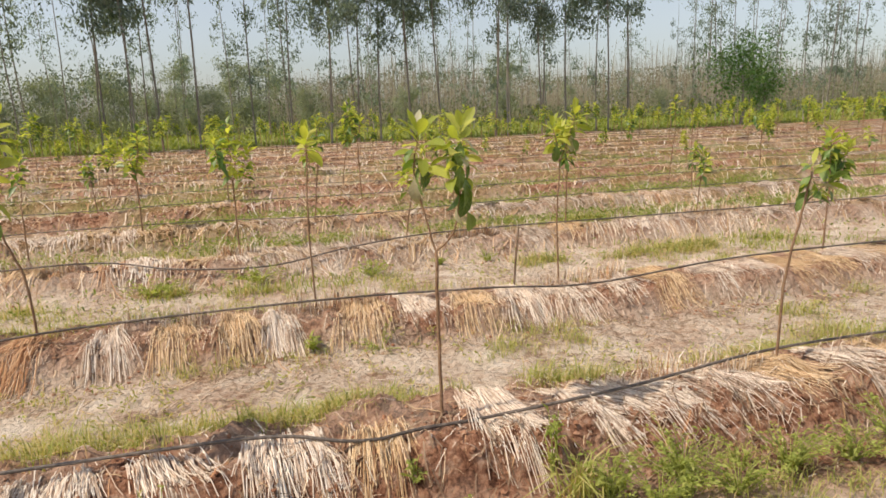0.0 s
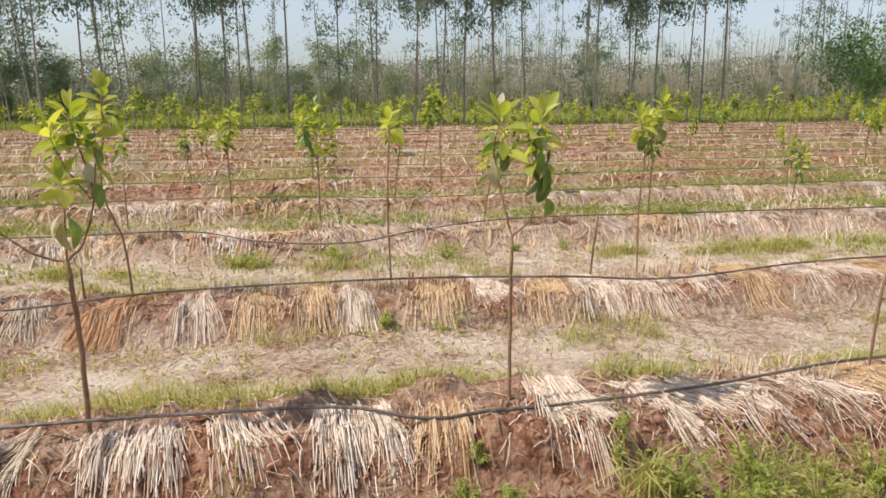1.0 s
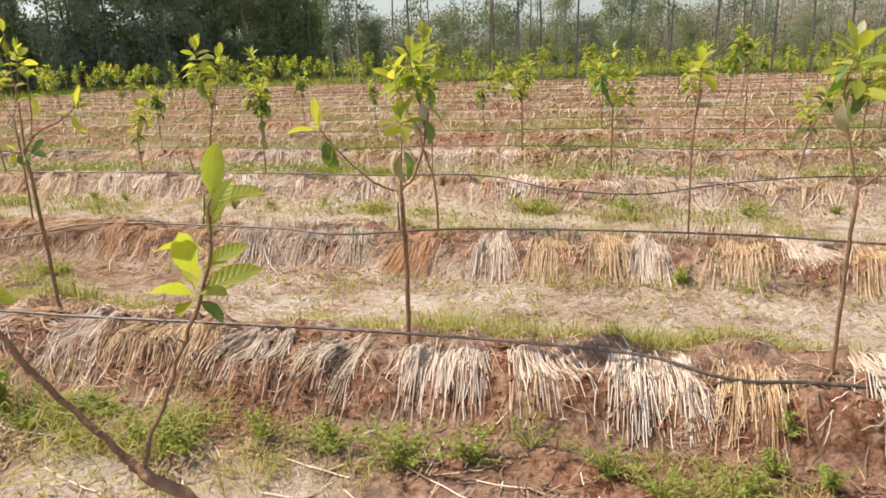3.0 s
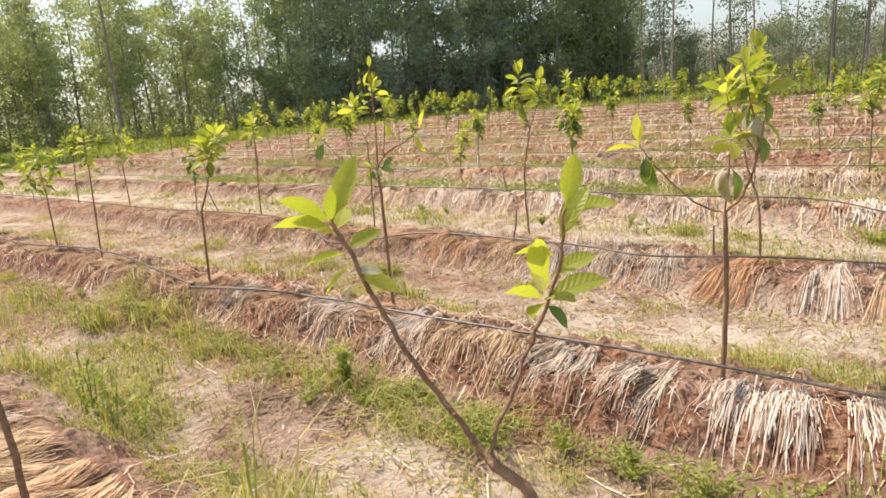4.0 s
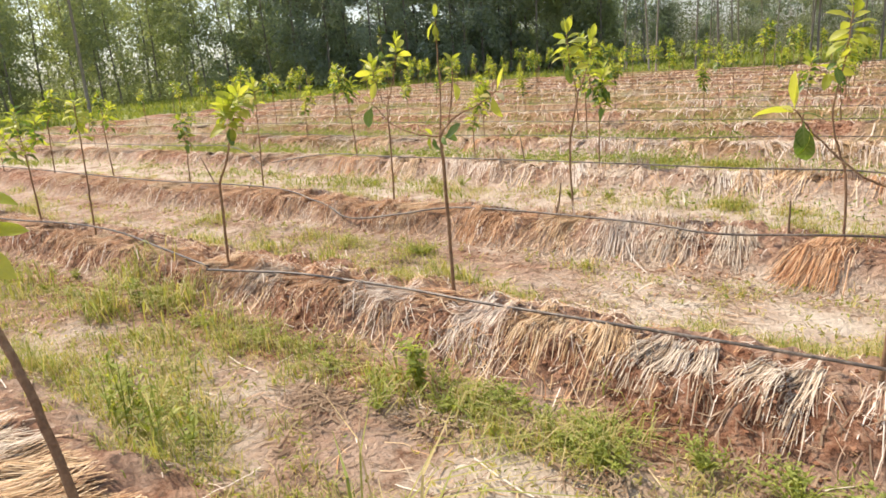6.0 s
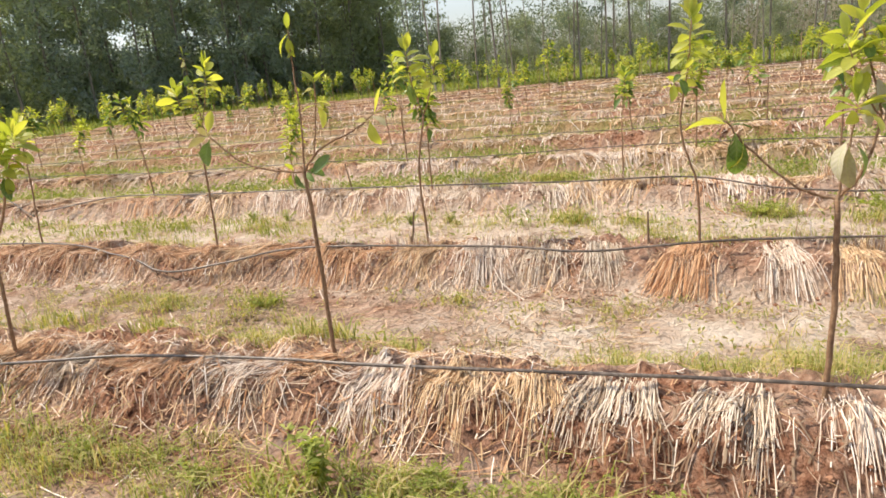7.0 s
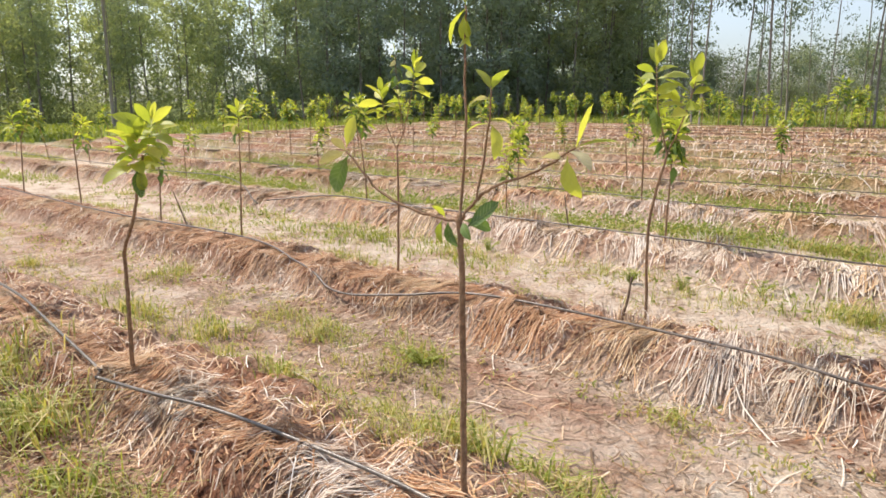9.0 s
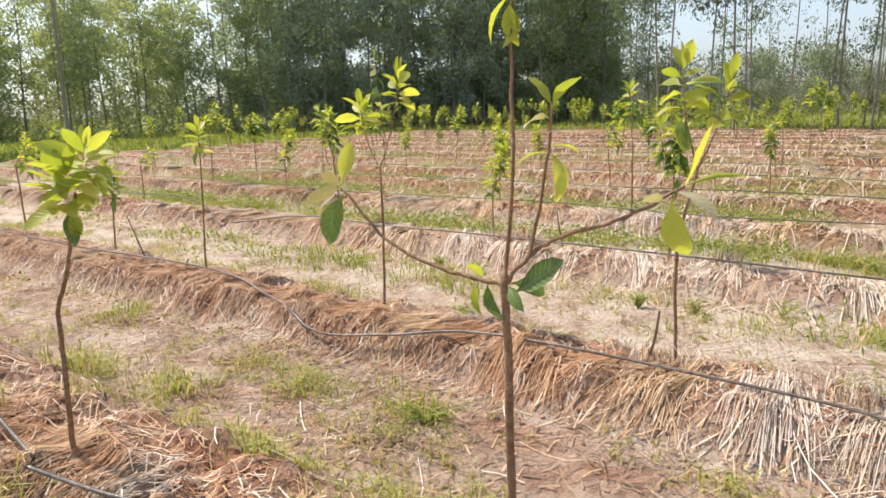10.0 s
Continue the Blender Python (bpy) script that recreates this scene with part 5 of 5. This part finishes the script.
# ---------------------------------------------------------------- weeds
def grass_patch(x, y, spread, count, tall, r, heap, wide=0.0032):
    """Tufts of grass round places x, y (single numbers or arrays), count blades each."""
    x, y, tall = (np.repeat(np.broadcast_to(v, np.shape(x)).ravel(), count) for v in (x, y, tall))
    count = len(x)
    px, py = x + r.normal(0, spread, count), y + r.normal(0, spread * 0.6, count)
    heap.add(*blades(px, py, height(px, py) - 0.005, tall * r.uniform(0.4, 1.3, count), r.uniform(0.3, 1.5, count), wide * r.uniform(0.6, 1.3, count), r))


r3 = np.random.default_rng(31)
heap = Heap()
n = 17000
row = r3.choice([1, 2, 3, 4, 5, 6], n, p=[0.03, 0.23, 0.3, 0.22, 0.14, 0.08])
x, side = r3.uniform(-13, 5, n), r3.random(n)
d = np.where(side < 0.5, r3.uniform(0.2, 0.75, n), np.where(side < 0.72, r3.uniform(-0.8, -0.35, n), r3.uniform(0.5, 1.5, n)))
y = np.array(ROW_Y)[row] + d
lush = fbm(x, y, 2.4, 3) + np.where((x < -2.6) & (row != 3), np.where(row == 4, -0.03, 0.05), 0) + np.where((d > 0.2) & (d < 0.7), np.where(row == 3, 0.05, 0.03), 0)
ok = lush > 0.55 + np.where((row == 3) & (x < -2.4) & (d > 0.25), 0.16, 0) + np.where((y > 3.75) & (y < 4.45) & (x > -2.4), 0.08, 0)
grass_patch(x[ok], y[ok], 0.05, 11, 0.03 + 0.12 * (lush[ok] - 0.53) / 0.3, r3, heap, 0.0022)
x, y = r3.uniform(-9, -2.3, 2500), np.concatenate([r3.uniform(3.4, 4.4, 700), r3.uniform(1.45, 2.65, 1800)])
x, y = np.concatenate([x, r3.uniform(-2.7, 0.9, 300)]), np.concatenate([y, r3.normal(3.5, 0.1, 300)])
ok = fbm(x, y, 1.9, 3) > np.where(x < -2.7, np.where(y > 3, 0.52, 0.545), 0.42)
grass_patch(x[ok], y[ok], 0.04, 11, 0.025 + 0.085 * r3.random(ok.sum()) ** 1.5, r3, heap, 0.0024)
for x, y, s, c, t_ in ((-3.35, 2.45, 0.12, 120, 0.2), (0.5, 2.6, 0.04, 60, 0.24), (-5.7, 2.3, 0.12, 160, 0.25), (-3.7, 3.45, 0.07, 70, 0.17), (-2.6, 1.55, 0.06, 40, 0.45), (-6.9, 2.3, 0.2, 160, 0.22), (-5.4, 2.62, 0.16, 220, 0.2), (-4.75, 2.55, 0.1, 60, 0.17), (-6.1, 2.75, 0.15, 200, 0.18), (-4.3, 1.95, 0.14, 140, 0.17), (-4.0, 1.75, 0.1, 90, 0.2), (-4.9, 2.2, 0.15, 140, 0.12), (-3.45, 3.6, 0.12, 160, 0.11), (-3.75, 3.5, 0.1, 120, 0.12), (-4.75, 3.45, 0.1, 110, 0.12), (-5.9, 3.75, 0.14, 130, 0.13), (-5.35, 4.1, 0.09, 70, 0.1), (-4.65, 4.25, 0.08, 80, 0.12), (-6.6, 3.65, 0.16, 160, 0.15), (-3.4, 4.35, 0.08, 60, 0.09)):
    grass_patch(x, y, s, c, t_, r3, heap, 0.004)
x, y = r3.uniform(-3.6, -2.3, 270), r3.normal(2.5, 0.1, 270)
ok = fbm(x, y, 2.2, 2) > 0.45
grass_patch(x[ok], y[ok], 0.04, 9, 0.04 + 0.13 * r3.random(ok.sum()), r3, heap, 0.003)
x, row = r3.uniform(-5, 4, 2400), r3.choice([5, 6], 2400)
y = np.array(ROW_Y)[row] + r3.normal(-0.62, 0.1, 2400)
ok = fbm(x, y * 0.5, 1.1, 3) > 0.5
grass_patch(x[ok], y[ok], 0.06, 10, 0.05 + 0.1 * r3.random(ok.sum()), r3, heap, 0.0034)
tagged(new("grass", heap.mesh("grass", GRASS)), "yellowish green grass tufts between the straw beds", "grass", kind="stuff")
heap = Heap()
for lo, hi, tufts, each, wide in ((5, 9, 3800, 12, 0.0045), (9, len(ROW_Y), 11000, 8, 0.011)):
    row = r3.integers(lo, hi, tufts)
    x, y = r3.uniform(-25, 22, tufts), np.array(ROW_Y)[row] + r3.uniform(-1.05, -0.35, tufts)
    ok = fbm(x, y * 0.6, 0.8, 3) > 0.47
    grass_patch(x[ok], y[ok], 0.13, each, np.full(ok.sum(), 0.10), r3, heap, wide)
tagged(new("grass", heap.mesh("grass", CROP)), "green grass strips along the farther beds", "grass", kind="stuff")
n = 150000
row = r3.choice([5, 6, 7, 8, 9, 10, 11], n, p=[0.03, 0.29, 0.23, 0.15, 0.11, 0.11, 0.08])
x, y = r3.uniform(-16, 14, n), np.array(ROW_Y)[row] + r3.choice([-0.8, 0.55], n, p=[0.75, 0.25]) + r3.normal(0, 0.2, n)
ok = fbm(x, y * 0.8, 0.8, 3) + np.where((row == 6) | (row == 7), 0.09, 0) * np.where(x > -6, 1, 0.4) + r3.normal(0, 0.05, n) > 0.495
x, y = x[ok], y[ok]
heap = Heap()
heap.add(*leaf_cloud(np.stack([x, y, height(x, y) + r3.uniform(0.0, 0.2, len(x)) * (0.3 + fbm(x, y, 1.5))], -1), 1, 0.015, 0.045, -0.5, r3))
tagged(new("low_weeds", heap.mesh("low_weeds", LOW_WEED)), "low green weeds in strips between the farther beds", "weed", kind="stuff")


def weed(x, y, wide, tall, count, size, label):
    """A low leafy weed: thin stalks from one root and many small oval leaves."""
    z = float(height(x, y))
    root = new("weed")
    root.location = (x, y, z)
    stalks, lv = Heap(), Heap()
    for _ in range(max(8, count // 5)):
        a, out, up = r3.uniform(0, 6.28), wide * r3.uniform(0.2, 1), tall * r3.uniform(0.5, 1)
        end = np.array([math.cos(a) * out, math.sin(a) * out * 0.7, up])
        end[2] += float(height(x + end[0], y + end[1])) - z
        stalks.add(*tube([(0, 0, -0.01), end * [0.45, 0.45, 0.7], end], [0.0025, 0.0012], 4))
        for _ in range(11):
            f = r3.uniform(0.2, 1.05)
            at = end * [f, f, min(1, f * 1.25)]
            v, fc = FAR_SHAPE
            m = leaf_pose(at, (r3.normal(), r3.normal(), r3.uniform(-0.1, 0.9)), 0.75 * size * r3.uniform(0.6, 1.3), r3.normal(0, 0.5))
            lv.add(v @ np.array(m.to_3x3()).T + np.array(m.translation), fc)
    part("stem", stalks.mesh("stem", HERB, True), root)["kind"] = "stuff"
    part("foliage", lv.mesh("foliage", HERB, True), root)["kind"] = "stuff"
    return tagged(root, label, "weed", "weeds among the beds")


for x, y, w, t_, c, s in ((-1.45, 2.5, 0.24, 0.14, 160, 0.035), (-1.2, 2.55, 0.18, 0.13, 110, 0.035), (-0.55, 2.45, 0.2, 0.12, 110, 0.03), (0.0, 2.62, 0.1, 0.1, 70, 0.035), (-0.1, 2.8, 0.07, 0.07, 40, 0.03),
                          (0.75, 2.45, 0.24, 0.16, 180, 0.03), (1.1, 2.45, 0.24, 0.16, 170, 0.03), (1.7, 2.5, 0.25, 0.15, 150, 0.03), (0.6, 2.55, 0.22, 0.2, 200, 0.03), (0.95, 2.6, 0.24, 0.18, 200, 0.03), (1.4, 2.52, 0.26, 0.2, 210, 0.03), (2.0, 2.55, 0.26, 0.2, 200, 0.03), (-0.3, 2.5, 0.2, 0.12, 130, 0.028), (-1.75, 2.52, 0.2, 0.12, 120, 0.028), (-0.33, 4.55, 0.09, 0.09, 60, 0.045), (-3.25, 2.5, 0.12, 0.26, 80, 0.06),
                          (-3.0, 2.45, 0.2, 0.08, 70, 0.03), (-2.05, 2.55, 0.16, 0.11, 100, 0.03), (-0.6, 6.55, 0.4, 0.14, 150, 0.05), (0.4, 6.5, 0.3, 0.12, 120, 0.05), (-1.5, 6.5, 0.35, 0.12, 120, 0.05), (-4.6, 4.2, 0.25, 0.1, 120, 0.03)):
    weed(x, y, w, t_, c, s, "low leafy green weed growing beside a straw bed")
for k in range(44):
    row = 3 if k < 22 else int(r3.choice([4, 5, 2]))
    x = r3.uniform(-7, 2.6)
    y = ROW_Y[row] + (r3.uniform(-0.68, -0.36) if k < 22 or k % 2 else r3.uniform(0.35, 0.8))
    weed(x, y, r3.uniform(0.08, 0.24), r3.uniform(0.05, 0.13), int(r3.integers(50, 150)), r3.uniform(0.02, 0.035), "low leafy yellow-green weed at the foot of a bed")
for k in range(8):
    x, y = r3.uniform(-3.5, -2.3), r3.uniform(2.25, 2.66)
    weed(x, y, r3.uniform(0.1, 0.2), r3.uniform(0.07, 0.15), int(r3.integers(40, 90)), r3.uniform(0.022, 0.034), "bushy yellow-green weed at the foot of a bed")

# upright weeds, thin stalks with small leaves
for x, y, tall in ((-4.08, 1.56, 0.38), (-3.98, 1.58, 0.42), (-3.76, 1.58, 0.40), (-3.7, 1.66, 0.25), (-4.2, 1.7, 0.3), (-5.62, 2.5, 0.26), (0.45, 2.72, 0.28)):
    z = float(height(x, y))
    root = new("tall_weed")
    root.location = (x, y, z)
    lv = Heap()
    for k in range(5):
        lean = r3.normal(0, 0.1, 2) * tall
        up = tall * r3.uniform(0.55, 1.0)
        foot = np.array([r3.normal(0, 0.012), r3.normal(0, 0.012), -0.01])
        end = foot + [lean[0], lean[1], up]
        v, f = tube([foot, (foot + end) / 2 + [0.006, 0, 0], end], [0.003, 0.0015], 5)
        part("stalk", mesh_of("stalk", v, f, HERB, True), root)
        for _ in range(9):
            at = foot + (end - foot) * r3.uniform(0.15, 1.0)
            v, f = FAR_SHAPE
            m = leaf_pose(at, (r3.normal(), r3.normal(), 0.9), r3.uniform(0.03, 0.06))
            lv.add(v @ np.array(m.to_3x3()).T + np.array(m.translation), f)
    part("foliage", lv.mesh("foliage", HERB, True), root)["kind"] = "stuff"
    tagged(root, "upright thin-stalked green weed on open soil", "weed", "weeds among the beds")

# tiny sprigs all over the furrows
n = 5200
row = r3.choice([1, 2, 3, 4, 5], n, p=[0.05, 0.3, 0.33, 0.22, 0.1])
x, y = r3.uniform(-11, 5, n), np.array(ROW_Y)[row] + r3.uniform(0.35, 1.5, n)
ok = fbm(x, y, 2.2, 3) > 0.44
x, y = x[ok], y[ok]
heap = Heap()
heap.add(*leaf_cloud(np.stack([x, y, height(x, y) + 0.018], -1), 6, 0.016, 0.03, -0.6, r3))
tagged(new("sprigs", heap.mesh("sprigs", GRASS)), "tiny green weed sprigs on the furrow soil", "weed", kind="stuff")

# dark rotted litter lying in heaps, pale stalks fallen on the soil
for x, y, wide, count in ((-3.56, 2.22, 0.10, 150), (-3.05, 2.28, 0.07, 90), (-2.3, 2.3, 0.06, 60), (-0.9, 2.35, 0.10, 90), (-4.6, 4.0, 0.12, 120), (-1.2, 3.95, 0.08, 70)):
    heap = Heap()
    heap.add(*straws(x + r3.normal(0, wide, count), y + r3.normal(0, wide * 0.5, count), r3.uniform(-3.1, 3.1, count), r3.uniform(0.03, 0.12, count), r3.uniform(0.002, 0.005, count), r3.uniform(0.003, 0.03, count), r3.normal(0, 0.8, count), 3, False, r3))
    tagged(new("litter", heap.mesh("litter", LITTER)), "dark rotted plant litter heaped on the furrow", "litter", "litter heaps", kind="stuff")
for x, y, turn, long_ in ((-3.15, 2.38, 1.45, 0.34), (-2.75, 2.2, 1.2, 0.3), (-2.2, 2.25, 0.6, 0.4), (-4.35, 2.3, 1.3, 0.3), (-1.6, 2.3, 0.9, 0.5), (-0.5, 2.2, 1.2, 0.6), (-3.4, 1.75, 0.4, 0.45), (-2.9, 1.8, 0.2, 0.35), (-5.2, 4.0, 0.8, 0.3), (-1.45, 2.5, 0.95, 0.42), (-1.0, 2.3, 1.35, 0.55), (-0.75, 2.42, 0.5, 0.4), (-0.55, 2.35, 1.7, 0.45), (-0.85, 2.2, 1.1, 0.5), (-0.2, 2.45, 1.0, 0.3), (0.25, 2.42, 0.8, 0.28), (-1.9, 2.45, 1.2, 0.3), (-5.3, 3.75, 0.7, 0.22), (-4.4, 4.55, 0.5, 0.24), (-3.2, 4.7, 0.6, 0.4)):
    v, f = straws(np.array([x]), np.array([y]), np.array([turn]), np.array([long_]), np.array([0.003]), np.array([0.012]), np.array([0.12]), 6, True, r3)
    tagged(new("fallen_stalk", mesh_of("fallen_stalk", v, f, STRAW["pale"])), "long pale dry stalk fallen on the furrow soil", "stalk", "fallen stalks")

# a broken clay pipe end in the bank
x, y = -2.36, 2.6
z = float(height(x, y)) + 0.02
ring = lambda r_, at: np.array([[x + r_ * math.cos(a), at, z + r_ * math.sin(a)] for a in np.linspace(0, 6.283, 14, endpoint=False)])
rings = np.concatenate([ring(0.025, y + 0.16), ring(0.026, y - 0.03), ring(0.02, y - 0.034), ring(0.019, y + 0.13), ring(0.001, y + 0.131)])
faces = [[i * 14 + j, i * 14 + (j + 1) % 14, (i + 1) * 14 + (j + 1) % 14, (i + 1) * 14 + j] for i in range(4) for j in range(14)]
tagged(new("clay_pipe", mesh_of("clay_pipe", rings, faces, CLOD, True)), "broken red clay pipe end lying at the bank", "pipe")
